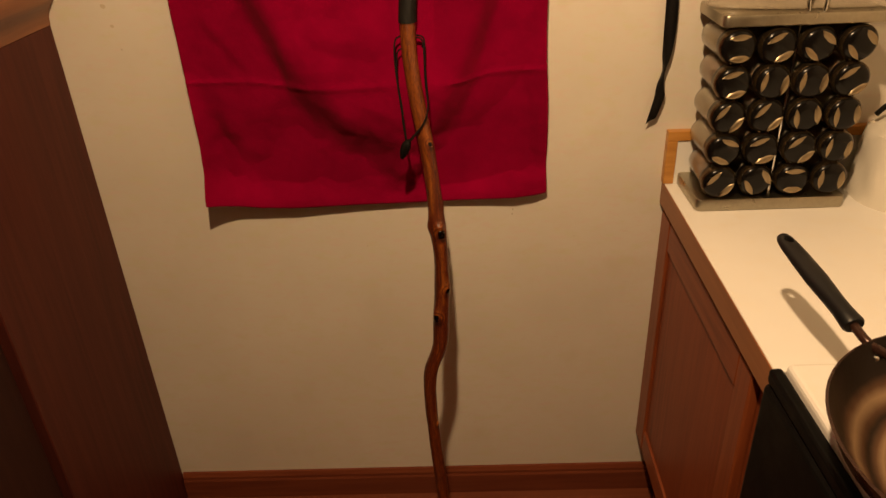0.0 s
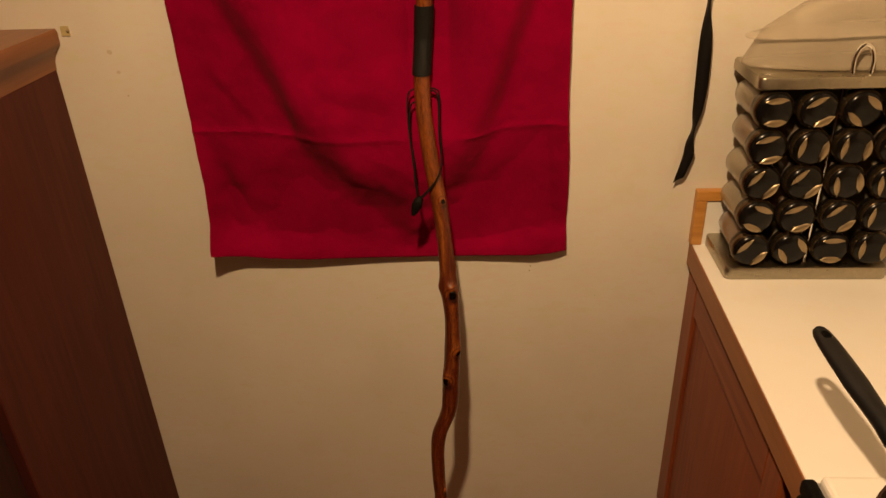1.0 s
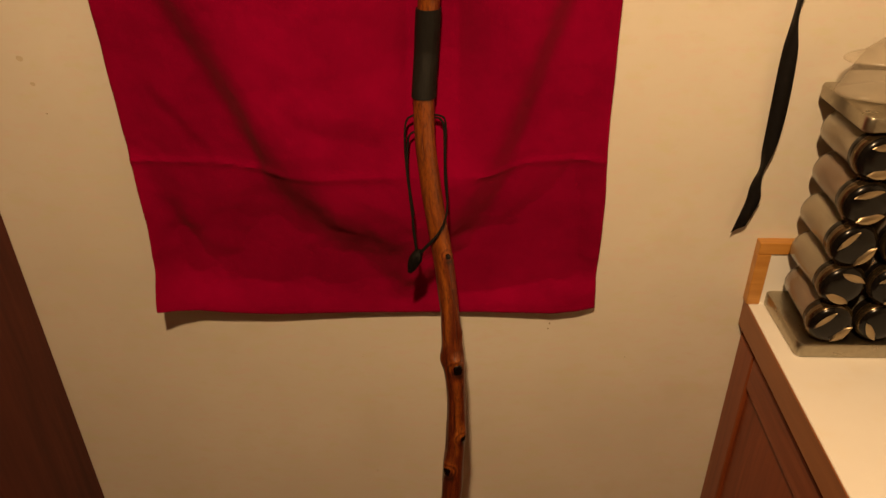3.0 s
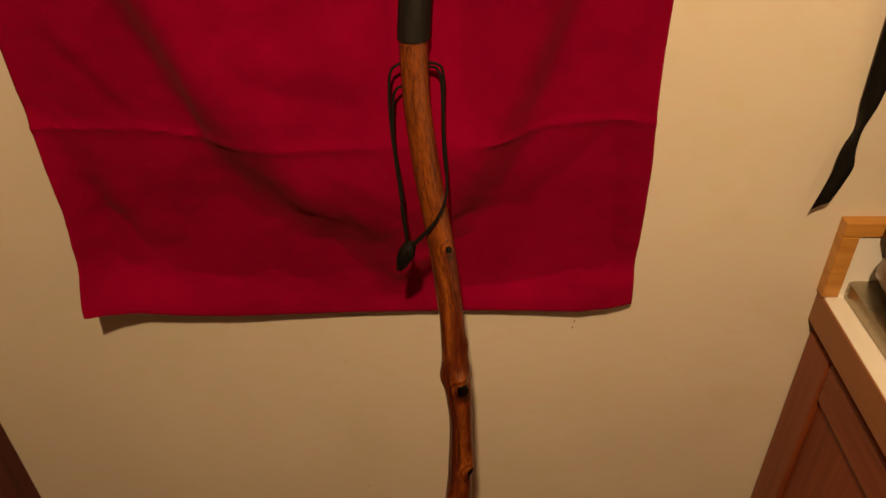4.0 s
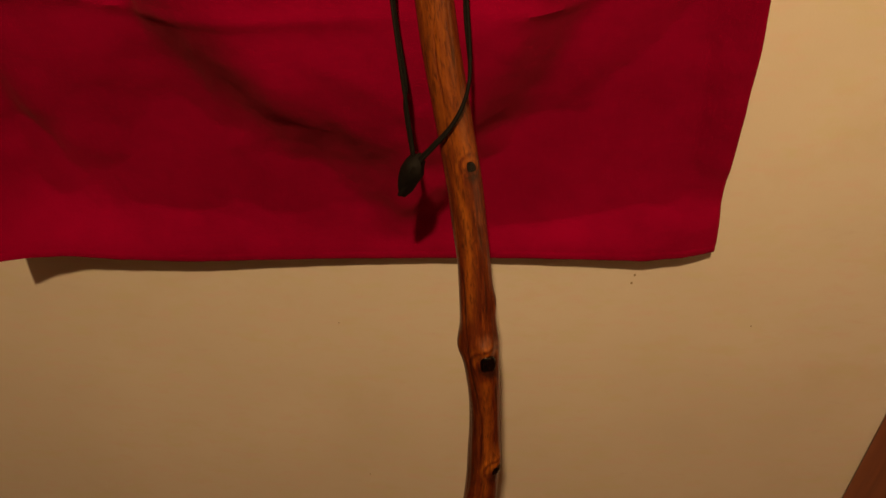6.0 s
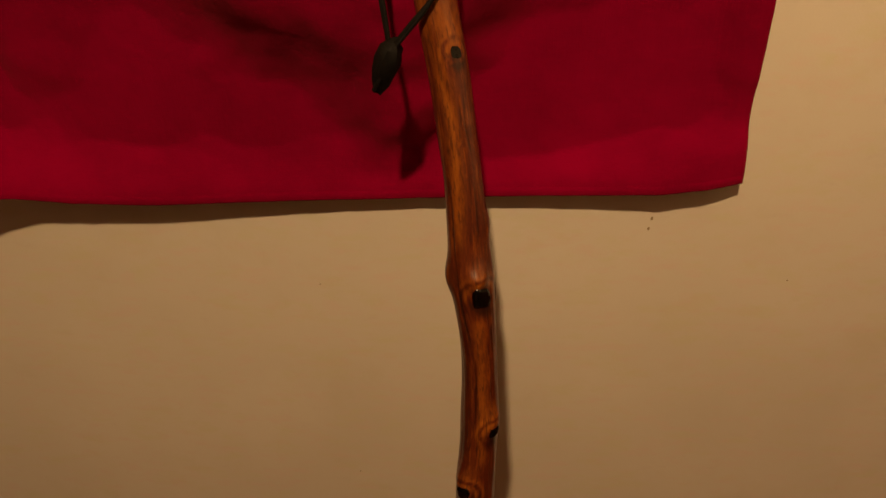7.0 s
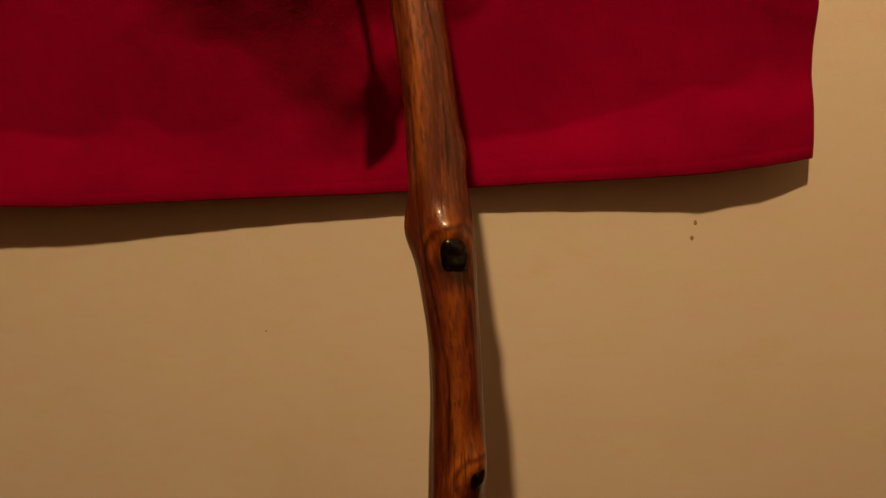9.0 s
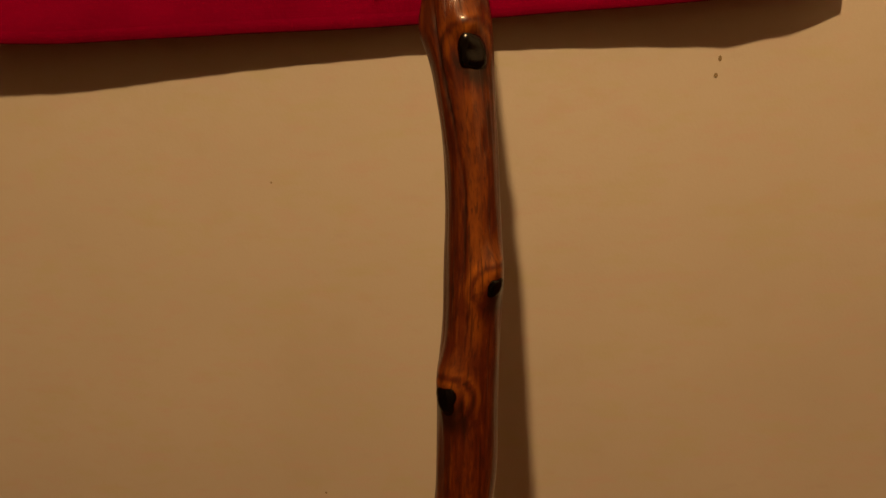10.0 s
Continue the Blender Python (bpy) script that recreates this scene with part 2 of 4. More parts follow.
SPECK = plain("brown_speck", (0.40, 0.31, 0.17), 0.8, vary=0.4, scale=900.0)
STAIN = plain("yellow_stain", (0.62, 0.54, 0.40), 0.6, vary=0.12, scale=250.0)
TAPE = plain("yellowed_tape", (0.55, 0.45, 0.22), 0.5)
SPICES = [plain("spice", c, 0.8, vary=0.35, scale=600.0) for c in ((0.40, 0.29, 0.15), (0.55, 0.45, 0.29), (0.36, 0.20, 0.09), (0.33, 0.27, 0.15))]


# ---- building helpers ----
def root(name, at, label, category, group="", kind=""):
    ob = new(name)
    ob.location = at
    ob.empty_display_size = 0.05
    return tagged(ob, label, category, group, kind)


def origin(ob):
    p = Vector((0, 0, 0))
    while ob:
        p += ob.location
        ob = ob.parent
    return p


def part(name, bm, material, parent=None, label="", smooth=False):
    """Link a bmesh, given in world places, as one mesh under its thing."""
    if parent:
        bmesh.ops.translate(bm, verts=bm.verts, vec=-origin(parent))
    bmesh.ops.recalc_face_normals(bm, faces=bm.faces)
    me = bpy.data.meshes.new(name)
    bm.to_mesh(me)
    bm.free()
    me.materials.append(material)
    if smooth:
        me.shade_smooth()
        me.set_sharp_from_angle(angle=radians(40))
    ob = new(name, me)
    ob.parent = parent
    return tagged(ob, label)


def box(x0, x1, y0, y1, z0, z1, bevel=0.0, seg=2, bm=None):
    made = bmesh.new()
    bmesh.ops.create_cube(made, size=1)
    for v in made.verts:
        v.co = Vector(((x0 + x1) / 2 + v.co.x * (x1 - x0), (y0 + y1) / 2 + v.co.y * (y1 - y0), (z0 + z1) / 2 + v.co.z * (z1 - z0)))
    if bevel:
        bmesh.ops.bevel(made, geom=made.edges[:], offset=bevel, segments=seg, affect="EDGES", profile=0.5)
    return made


def lathe(profile, centre, axis="z", steps=32, closed=True, start=True):
    """Turn (radius, height) pairs round an axis through centre."""
    bm = bmesh.new()
    rings = []
    for r, h in profile:
        ring = []
        for i in range(steps):
            a = 2 * math.pi * i / steps
            u, v = r * math.cos(a), r * math.sin(a)
            p = {"z": (u, v, h), "y": (u, h, v)}[axis]
            ring.append(bm.verts.new(Vector(centre) + Vector(p)))
        rings.append(ring)
    for a, b in zip(rings, rings[1:]):
        for i in range(steps):
            bm.faces.new((a[i], a[(i + 1) % steps], b[(i + 1) % steps], b[i]))
    if closed and start:
        bm.faces.new(rings[0])
    if closed:
        bm.faces.new(rings[-1])
    return bm


def smooth_path(points, n):
    """Catmull-Rom through points (any dimension), n steps a span."""
    p = [np.array(q, float) for q in points]
    p = [2 * p[0] - p[1]] + p + [2 * p[-1] - p[-2]]
    out = []
    for a, b, c, d in zip(p, p[1:], p[2:], p[3:]):
        for i in range(n):
            t = i / n
            out.append(0.5 * (2 * b + (c - a) * t + (2 * a - 5 * b + 4 * c - d) * t * t + (3 * b - a - 3 * c + d) * t ** 3))
    return out + [p[-2]]


def tube(points, radius, n=6, steps=8, twist=None):
    """A round cord along a smooth path."""
    path = [Vector(q) for q in smooth_path(points, n)]
    bm = bmesh.new()
    rings = []
    for i, q in enumerate(path):
        d = (path[min(i + 1, len(path) - 1)] - path[max(i - 1, 0)]).normalized()
        u = d.orthogonal().normalized() if i == 0 else (u - d * u.dot(d)).normalized()
        w = d.cross(u)
        rings.append([bm.verts.new(q + radius * (math.cos(a) * u + math.sin(a) * w)) for a in (2 * math.pi * k / steps for k in range(steps))])
    for a, b in zip(rings, rings[1:]):
        for k in range(steps):
            bm.faces.new((a[k], a[(k + 1) % steps], b[(k + 1) % steps], b[k]))
    bm.faces.new(rings[0])
    bm.faces.new(rings[-1])
    return bm


def interp(x, table):
    return float(np.interp(x, [a for a, b in table], [b for a, b in table]))


def smoothstep(a, b, x):
    t = min(1.0, max(0.0, (x - a) / (b - a)))
    return t * t * (3 - 2 * t)


# ---- the room ----
X0, X1, Y0, Y1, H = -2.6, 1.22, -3.2, W, 2.42


def setting(name, bm, material, label, category):
    return tagged(part(name, bm, material), label, category, kind="structure")


setting("wall_north", box(X0 - 0.1, X1 + 0.1, W, W + 0.1, -0.1, H + 0.1), WALL, "cream painted wall with faint stains", "wall")
setting("wall_south", box(X0 - 0.1, X1 + 0.1, Y0 - 0.1, Y0, -0.1, H + 0.1), WALL, "plain cream painted wall", "wall")
setting("wall_east", box(X1, X1 + 0.1, Y0, Y1, -0.1, H + 0.1), WALL, "plain cream painted wall", "wall")
setting("wall_west", box(X0 - 0.1, X0, Y0, Y1, -0.1, H + 0.1), WALL, "plain cream painted wall", "wall")
setting("ceiling", box(X0, X1, Y0, Y1, H, H + 0.1), CEIL, "plain white ceiling", "ceiling")
setting("floor", box(X0, X1, Y0, Y1, -0.1, 0.0), FLOORW, "reddish brown wooden floor", "floor")


def baseboard():
    bm = bmesh.new()
    prof = [(0, 0), (-0.014, 0), (-0.014, 0.060), (-0.011, 0.066), (-0.011, 0.074), (-0.006, 0.085), (0, 0.085)]
    rows = [[bm.verts.new((x, W + y, z)) for y, z in prof] for x in (-0.625, 0.64)]
    for i in range(len(prof)):
        j = (i + 1) % len(prof)
        bm.faces.new((rows[0][i], rows[0][j], rows[1][j], rows[1][i]))
    bm.faces.new(rows[0])
    bm.faces.new(rows[1])
    return bm


setting("baseboard", baseboard(), BASEW, "reddish brown moulded wooden baseboard", "baseboard")


# ---- red cloth on the wall ----
def stick_y(z):
    return min(1.475 + 0.27 * z, 1.8285)


HEM_OFF = [(-0.40, 0.070), (-0.385, 0.068), (-0.36, 0.052), (-0.33, 0.040), (-0.28, 0.033), (-0.22, 0.030), (-0.13, 0.024), (-0.04, 0.019), (0.04, 0.016), (0.125, 0.018), (0.2, 0.021), (0.25, 0.025), (0.29, 0.023), (0.325, 0.016)]
HEM_Z = [(-0.39, 0.901), (-0.34, 0.888), (-0.28, 0.878), (-0.2, 0.874), (-0.1, 0.872), (0.02, 0.873), (0.12, 0.874), (0.19, 0.876), (0.26, 0.880), (0.325, 0.885)]
SWAG = [(-0.42, 1.72), (-0.30, 1.41), (-0.24, 1.285), (-0.199, 1.19), (-0.182, 1.14), (-0.142, 1.072), (-0.084, 1.022), (-0.017, 1.004), (0.05, 1.0), (0.088, 1.012), (0.117, 1.046), (0.151, 1.109), (0.182, 1.185), (0.255, 1.41), (0.36, 1.72)]
LOW = [(-0.42, 1.23), (-0.365, 1.12), (-0.343, 1.07), (-0.326, 1.02), (-0.304, 0.966), (-0.267, 0.929), (-0.15, 0.90), (0.4, 0.86)]
MID = [(-0.40, 1.30), (-0.25, 1.08), (-0.15, 0.985), (-0.06, 0.955), (0.03, 0.95), (0.13, 0.99), (0.24, 1.10), (0.36, 1.35)]
# short wrinkles: both ends (x, z), half width, steepness
WRINKLES = [((-0.36, 0.985), (-0.30, 0.905), 0.015, 0.20), ((-0.20, 0.945), (-0.10, 0.895), 0.012, 0.22), ((0.21, 0.905), (0.30, 0.955), 0.010, 0.22), ((-0.06, 1.10), (0.02, 1.06), 0.013, 0.18), ((0.13, 1.06), (0.19, 1.15), 0.012, 0.20),
            ((0.105, 0.902), (0.25, 0.970), 0.015, 0.50), ((0.015, 0.915), (0.075, 0.965), 0.024, 0.45), ((-0.17, 0.990), (-0.085, 0.925), 0.022, 0.20),
            ((0.12, 0.955), (0.20, 1.01), 0.018, 0.34), ((0.20, 1.03), (0.285, 1.10), 0.014, 0.25),
            ((-0.12, 1.22), (0.02, 1.19), 0.024, 0.20), ((-0.33, 1.26), (-0.27, 1.17), 0.014, 0.25), ((0.27, 0.905), (0.318, 0.93), 0.009, 0.30)]


def wrinkle(x, z, p, q, width, steep):
    """A soft step across the line from p to q, fading out at its ends and sides."""
    dx, dz = q[0] - p[0], q[1] - p[1]
    ln = math.hypot(dx, dz)
    t = ((x - p[0]) * dx + (z - p[1]) * dz) / (ln * ln)
    d = ((z - p[1]) * dx - (x - p[0]) * dz) / ln
    d += 0.2 * width * noise.noise(Vector((x * 30, z * 30, ln * 50)))
    if abs(d) > 3 * width or t < -0.3 or t > 1.3:
        return 0.0
    return steep * d * math.exp(-(d / width) ** 2) * smoothstep(-0.3, 0.25, t) * (1 - smoothstep(0.75, 1.3, t))


def cloth_off(x, z):
    """How far the cloth stands off the wall."""
    hem = interp(x, HEM_OFF)
    zb = interp(x, HEM_Z)
    k = max(0.0, 1 - (z - zb) / 0.27)
    off = 0.026 + (hem - 0.026) * k
    d = (z - interp(x, SWAG)) * (1 - 0.45 * smoothstep(0.04, 0.16, abs(x)))
    fold = (0.0190 * math.tanh(d / 0.030) - 0.009 * math.exp(-(d / 0.036) ** 2)) * (1 - 0.55 * math.exp(-((x - 0.03) / 0.075) ** 2))
    d = (z - sum(interp(x + k, LOW) for k in (-0.018, -0.009, 0, 0.009, 0.018)) / 5) * 0.6
    fold += 0.015 * math.tanh(d / 0.038) * (1 - smoothstep(-0.2, 0.0, x))
    d = (z - interp(x, MID)) * 0.7
    fold += 0.0075 * math.tanh(d / 0.036) * (1 - 0.75 * smoothstep(0.05, 0.14, -x))
    fold += 0.005 * noise.noise(Vector((x * 9 + z * 3, z * 5 - x * 4, 2.0))) + 0.0020 * noise.noise(Vector((x * 24 - z * 9, z * 17, 7.0))) + 0.0006 * noise.noise(Vector((x * 60 + z * 25, z * 52 - x * 20, 9.0)))
    fold += sum(wrinkle(x, z, *w) for w in WRINKLES)
    fold *= 0.12 + 0.88 * smoothstep(0.0, 0.07, x + 0.40) * smoothstep(0.0, 0.07, 0.325 - x)
    off += fold * smoothstep(zb + 0.002, zb + 0.075, z)
    sag = smoothstep(-0.28, -0.18, x) * (1 - smoothstep(0.15, 0.23, x))
    off += 0.0042 * math.exp(-abs(z - 1.146 + 0.012 * sag) / 0.0055)
    off += 0.020 * math.exp(-((x - 0.025) / 0.060) ** 2) * smoothstep(0.885, 0.965, z) * (1 - smoothstep(1.0, 1.30, z))
    off -= 0.017 * math.exp(-((x + 0.19) / 0.085) ** 2) * smoothstep(0.885, 0.96, z) * (1 - smoothstep(1.0, 1.15, z))
    off -= 0.0070 * (0.75 + 0.7 * noise.noise(Vector((x * 11, 4.0, 1.0)))) * smoothstep(zb, zb + 0.065 + 0.04 * noise.noise(Vector((x * 8, 9.0, 1.0))), z) * (1 - smoothstep(zb + 0.10, zb + 0.24, z))
    low = smoothstep(zb, zb + 0.03, z) * (1 - smoothstep(1.0, 1.1, z))
    off += 0.0038 * low * noise.noise(Vector((x * 13 + z * 11, z * 20 - x * 7, 12.0))) + 0.0021 * low * noise.noise(Vector((x * 30 - z * 26, z * 34 + x * 12, 14.0)))
    off += 0.0008 * noise.noise(Vector((x * 45, z * 40, 5.0)))
    edge = min(abs(x + 0.39), abs(x - 0.318))
    off += 0.0012 * math.exp(-edge / 0.008) * math.sin(70 * z)
    off = max(off, 0.004)
    near = math.exp(-((x - 0.065) / 0.06) ** 2) * smoothstep(1.05, 1.2, z)
    room = max(W - stick_y(z) - 0.0195, 0.003)
    return off + (min(off, room) - off) * min(1.0, near * 1.4)


def cloth():
    bm = bmesh.new()
    nx, nz, grid = 200, 220, []
    for j in range(nz + 1):
        v = j / nz
        row = []
        for i in range(nx + 1):
            u = i / nx
            zb = interp(-0.385 + 0.708 * u, HEM_Z) + 0.0008 * math.sin(19 * u)
            z = zb + (1.74 - zb) * v ** 1.15
            x0 = -0.382 - 0.005 * smoothstep(0.95, 1.3, z) + 0.0006 * math.sin(26 * z)
            x1 = 0.3215 - 0.010 * smoothstep(0.98, 1.28, z) + 0.0006 * math.sin(31 * z)
            x = x0 + (x1 - x0) * u
            row.append(bm.verts.new((x, W - cloth_off(x, z), z)))
        grid.append(row)
    for a, b in zip(grid, grid[1:]):
        for i in range(nx):
            bm.faces.new((a[i], a[i + 1], b[i + 1], b[i]))
    return bm


def red_cloth():
    thing = root("wall_cloth", (0, W, 0.88), "red cotton cloth hanging in soft folds on the wall", "cloth")
    ob = part("fabric", cloth(), RED, thing, smooth=True)
    s = ob.modifiers.new("thick", "SOLIDIFY")
    s.thickness, s.offset = 0.0009, 0
    # the sewn hem, a second layer along the lower edge
    bm = bmesh.new()
    rows = []
    for i in range(121):
        u = i / 120
        x = -0.379 + 0.699 * u
        zb = interp(x, HEM_Z) + 0.0008 * math.sin(19 * u)
        rows.append([bm.verts.new((x, W - cloth_off(x, zb + h) - o, zb + h)) for h, o in ((0.0004, 0.0007), (0.0016, 0.0013), (0.0065, 0.0012), (0.0085, 0.0006))])
    for a, b in zip(rows, rows[1:]):
        for k in range(3):
            bm.faces.new((a[k], a[k + 1], b[k + 1], b[k]))
    part("hem", bm, RED, thing, "folded and stitched lower hem", smooth=True)
    return thing


red_cloth()

# ---- walking stick ----
SHAFT_X = [(0.0, 0.103), (0.3, 0.084), (0.377, 0.077), (0.44, 0.071), (0.49, 0.067), (0.54, 0.0655), (0.57, 0.067), (0.59, 0.071), (0.615, 0.083), (0.638, 0.0910), (0.66, 0.0928), (0.70, 0.0942), (0.73, 0.0966), (0.757, 0.0982), (0.785, 0.0987), (0.815, 0.0982), (0.85, 0.0957), (0.872, 0.0936), (0.905, 0.0915), (0.95, 0.0885), (1.03, 0.079), (1.12, 0.063), (1.19, 0.0540), (1.25, 0.0525), (1.36, 0.0605), (1.55, 0.0745)]
SHAFT_R = [(0.0, 0.013), (0.44, 0.0124), (0.54, 0.0127), (0.587, 0.0148), (0.64, 0.0150), (0.66, 0.0160), (0.70, 0.0159), (0.73, 0.0152), (0.757, 0.0152), (0.79, 0.0139), (0.82, 0.0139), (0.853, 0.0154), (0.875, 0.0170), (0.905, 0.0149), (0.95, 0.0142), (1.03, 0.0143), (1.25, 0.0146), (1.55, 0.0150)]


SOFT = {}


def soft_interp(z, table, w=0.010):
    key = (round(z, 5), len(table))
    if key not in SOFT:
        SOFT[key] = soft_value(z, table, w)
    return SOFT[key]


def soft_value(z, table, w):
    return sum(interp(z + k * w, table) * g for k, g in ((-1.5, 0.1), (-0.75, 0.22), (0, 0.36), (0.75, 0.22), (1.5, 0.1)))


KNOTS = [(0.866, 298, 0.0098), (0.754, 314, 0.0058), (0.700, 239, 0.0072), (1.036, 305, 0.0045), (0.47, 330, 0.005)]
CRACK = [(0.68, 250), (0.758, 254), (0.775, 259), (0.80, 261), (0.826, 256), (0.847, 239), (0.882, 233), (0.93, 232), (1.0, 228), (1.24, 246)]


def crack_at(z):
    return math.radians(interp(z, CRACK) + 2.5 * math.sin(67 * z) + 1.5 * math.sin(151 * z))


def crack(z, a):
    """Long drying cracks down the front, breaking off and starting again."""
    c0 = crack_at(z)
    one = math.exp(-((a - c0) / 0.060) ** 2) * smoothstep(0.735, 0.77, z) * (1 - smoothstep(0.93, 0.97, z)) * min(1.0, 0.85 + 0.4 * math.sin(90 * z))
    two = math.exp(-((a - c0 - 0.95) / 0.045) ** 2) * smoothstep(0.765, 0.785, z) * (1 - smoothstep(0.83, 0.85, z)) * max(0.0, math.sin(170 * z)) * 0.7
    three = math.exp(-((a - c0 - 0.35) / 0.05) ** 2) * smoothstep(1.02, 1.06, z) * (1 - smoothstep(1.2, 1.24, z)) * (0.45 + 0.4 * math.sin(75 * z))
    four = math.exp(-((a - c0 - 1.35) / 0.05) ** 2) * smoothstep(0.89, 0.90, z) * (1 - smoothstep(0.97, 1.03, z)) * (0.5 + 0.3 * math.sin(110 * z))
    five = math.exp(-((a - c0 - 0.28) / 0.05) ** 2) * smoothstep(0.60, 0.63, z) * (1 - smoothstep(0.735, 0.745, z)) * (0.4 + 0.4 * math.sin(120 * z))
    return one + two + three + max(0.0, four) + max(0.0, five)


def knot_distance(z, a, kz, deg):
    return math.hypot((a - math.radians(deg)) * 0.0150, z - kz)


def figure(z, a):
    """Golden and red-brown stripes down the shaft, rings round each knot, painted highlight above and painted shade
    under it.
    """
    deg = math.degrees(a)
    c = crack(z, a)
    f = 0.36 + 0.04 * smoothstep(0.86, 0.9, z) + 0.14 * smoothstep(1.0, 1.1, z)
    # lower front stripe: golden grain with the varnish sheen put into its colour
    f += 0.38 * math.exp(-((deg - 284 - 4 * math.sin(30 * z)) / 22) ** 2) * smoothstep(0.715, 0.74, z) * (1 - smoothstep(0.845, 0.862, z))
    f += 0.08 * math.exp(-((deg - 275) / 30) ** 2) * (1 - smoothstep(0.66, 0.70, z))
    f += 0.50 * math.exp(-((deg - 258 - 7 * math.sin(40 * z)) / 19) ** 2) * smoothstep(0.89, 0.93, z) * (1 - smoothstep(1.0, 1.05, z))
    f += 0.26 * math.exp(-((deg - 268) / 45) ** 2) * smoothstep(1.0, 1.08, z)
    f -= 0.12 * smoothstep(0, 14, math.degrees(crack_at(z)) - deg) * (1 - smoothstep(0.98, 1.06, z))
    for kz, kdeg, size in KNOTS:
        rho = knot_distance(z, a, kz, kdeg)
        if rho < 0.045:
            ring = math.exp(-((rho - size - 0.0018) / 0.0016) ** 2) - 0.7 * math.exp(-((rho - size - 0.0048) / 0.0012) ** 2) + 0.6 * math.exp(-((rho - size - 0.0072) / 0.0014) ** 2)
            f += 0.55 * ring * smoothstep(-0.010, 0.004, z - kz + 0.003)
            f -= 0.40 * math.exp(-((rho - size) / 0.0022) ** 2) * (1 - smoothstep(-0.004, 0.004, z - kz))
            da = (a - math.radians(kdeg)) / 0.6
            # painted light on the bulge above the knot, painted shade below it
            f += 0.30 * math.exp(-((z - kz - 0.016) / 0.010) ** 2 - da * da)
            f -= 0.45 * math.exp(-((z - kz + size + 0.004) / 0.0045) ** 2 - da * da)
    return max(0.0, min(1.0, f - 0.6 * min(1.0, c)))


def shaft_point(z, a, lift=0.0):
    """A point on the bark at height z and angle a (0: to the right, -90 degrees: towards the room)."""
    r = soft_interp(z, SHAFT_R) + lift
    r *= 1 + 0.05 * noise.noise(Vector((math.cos(a) * 1.2, math.sin(a) * 1.2, z * 14))) + 0.022 * math.sin(3 * a + 9 * z)
    r += 0.0005 * noise.noise(Vector((math.cos(a) * 5, math.sin(a) * 5, z * 25)))
    r -= 0.0013 * crack(z, a)
    for kz, kdeg, size in KNOTS[1:3]:
        r += 0.0030 * math.exp(-(knot_distance(z, a, kz, kdeg) / (size + 0.004)) ** 2)
    left = math.exp(-((a - math.pi * 1.08) / 0.6) ** 2)
    r += 0.0032 * left * math.exp(-((z - 0.877) / 0.012) ** 2)
    front = math.exp(-((a - math.radians(292)) / 0.45) ** 2)
    r += 0.0056 * front * math.exp(-((z - 0.880) / 0.0075) ** 2)
    r += 0.0030 * math.exp(-((a - math.radians(318)) / 0.45) ** 2) * math.exp(-((z - 0.764) / 0.008) ** 2)
    r += 0.0036 * math.exp(-((a - math.radians(228)) / 0.5) ** 2) * math.exp(-((z - 0.712) / 0.010) ** 2)
    r += 0.0022 * math.exp(-((a - math.radians(350)) / 0.4) ** 2) * math.exp(-((z - 0.916) / 0.010) ** 2)
    return Vector((soft_interp(z, SHAFT_X) + r * math.cos(a), stick_y(z) + r * math.sin(a), z))


def shaft(z0, z1, dz, lift=0.0, steps=96):
    bm = bmesh.new()
    n = int((z1 - z0) / dz)
    rings = [[shaft_point(z0 + (z1 - z0) * j / n, 2 * math.pi * i / steps, lift) for i in range(steps)] for j in range(n + 1)]
    bark = bm.verts.layers.float_vector.new("bark")
    fig = bm.verts.layers.float.new("figure")
    made = []
    for ring in rings:
        row = []
        for i, p in enumerate(ring):
            a = 2 * math.pi * i / steps
            v = bm.verts.new(p)
            v[bark] = Vector((0.0145 * math.cos(a), 0.0145 * math.sin(a), p.z))
            v[fig] = figure(p.z, a)
            row.append(v)
        made.append(row)
    rings = made
    for v in rings[0]:
        v.co.z = max(v.co.z, 0)
    for a, b in zip(rings, rings[1:]):
        for i in range(steps):
            bm.faces.new((a[i], a[(i + 1) % steps], b[(i + 1) % steps], b[i]))
    bm.faces.new(rings[0])
    bm.faces.new(rings[-1])
    return bm


def knot_cap(z, deg, w, h, proud):
    """A cut branch stub: a low uneven dome lying on the bark."""
    bm = bmesh.new()
    a0, r = math.radians(deg), soft_interp(z, SHAFT_R)
    rings = []
    for k, (s, up) in enumerate(((1.0, -0.0012), (0.92, 0.0005), (0.70, proud), (0.40, proud * 1.25), (0.15, proud * 1.1))):
        ring = []
        for i in range(28):
            t = 2 * math.pi * i / 28
            s2 = s * (1 + 0.08 * math.sin(2 * t + deg) - 0.07 * math.cos(4 * t + 0.4) + 0.05 * math.sin(3 * t + deg) + 0.03 * math.sin(7 * t))
            ring.append(bm.verts.new(shaft_point(z + h * s2 * math.sin(t), a0 + w * s2 * math.cos(t) / r, up)))
        rings.append(ring)
    for a, b in zip(rings, rings[1:]):
        for i in range(28):
            bm.faces.new((a[i], a[(i + 1) % 28], b[(i + 1) % 28], b[i]))
    bm.faces.new(rings[-1])
    return bm


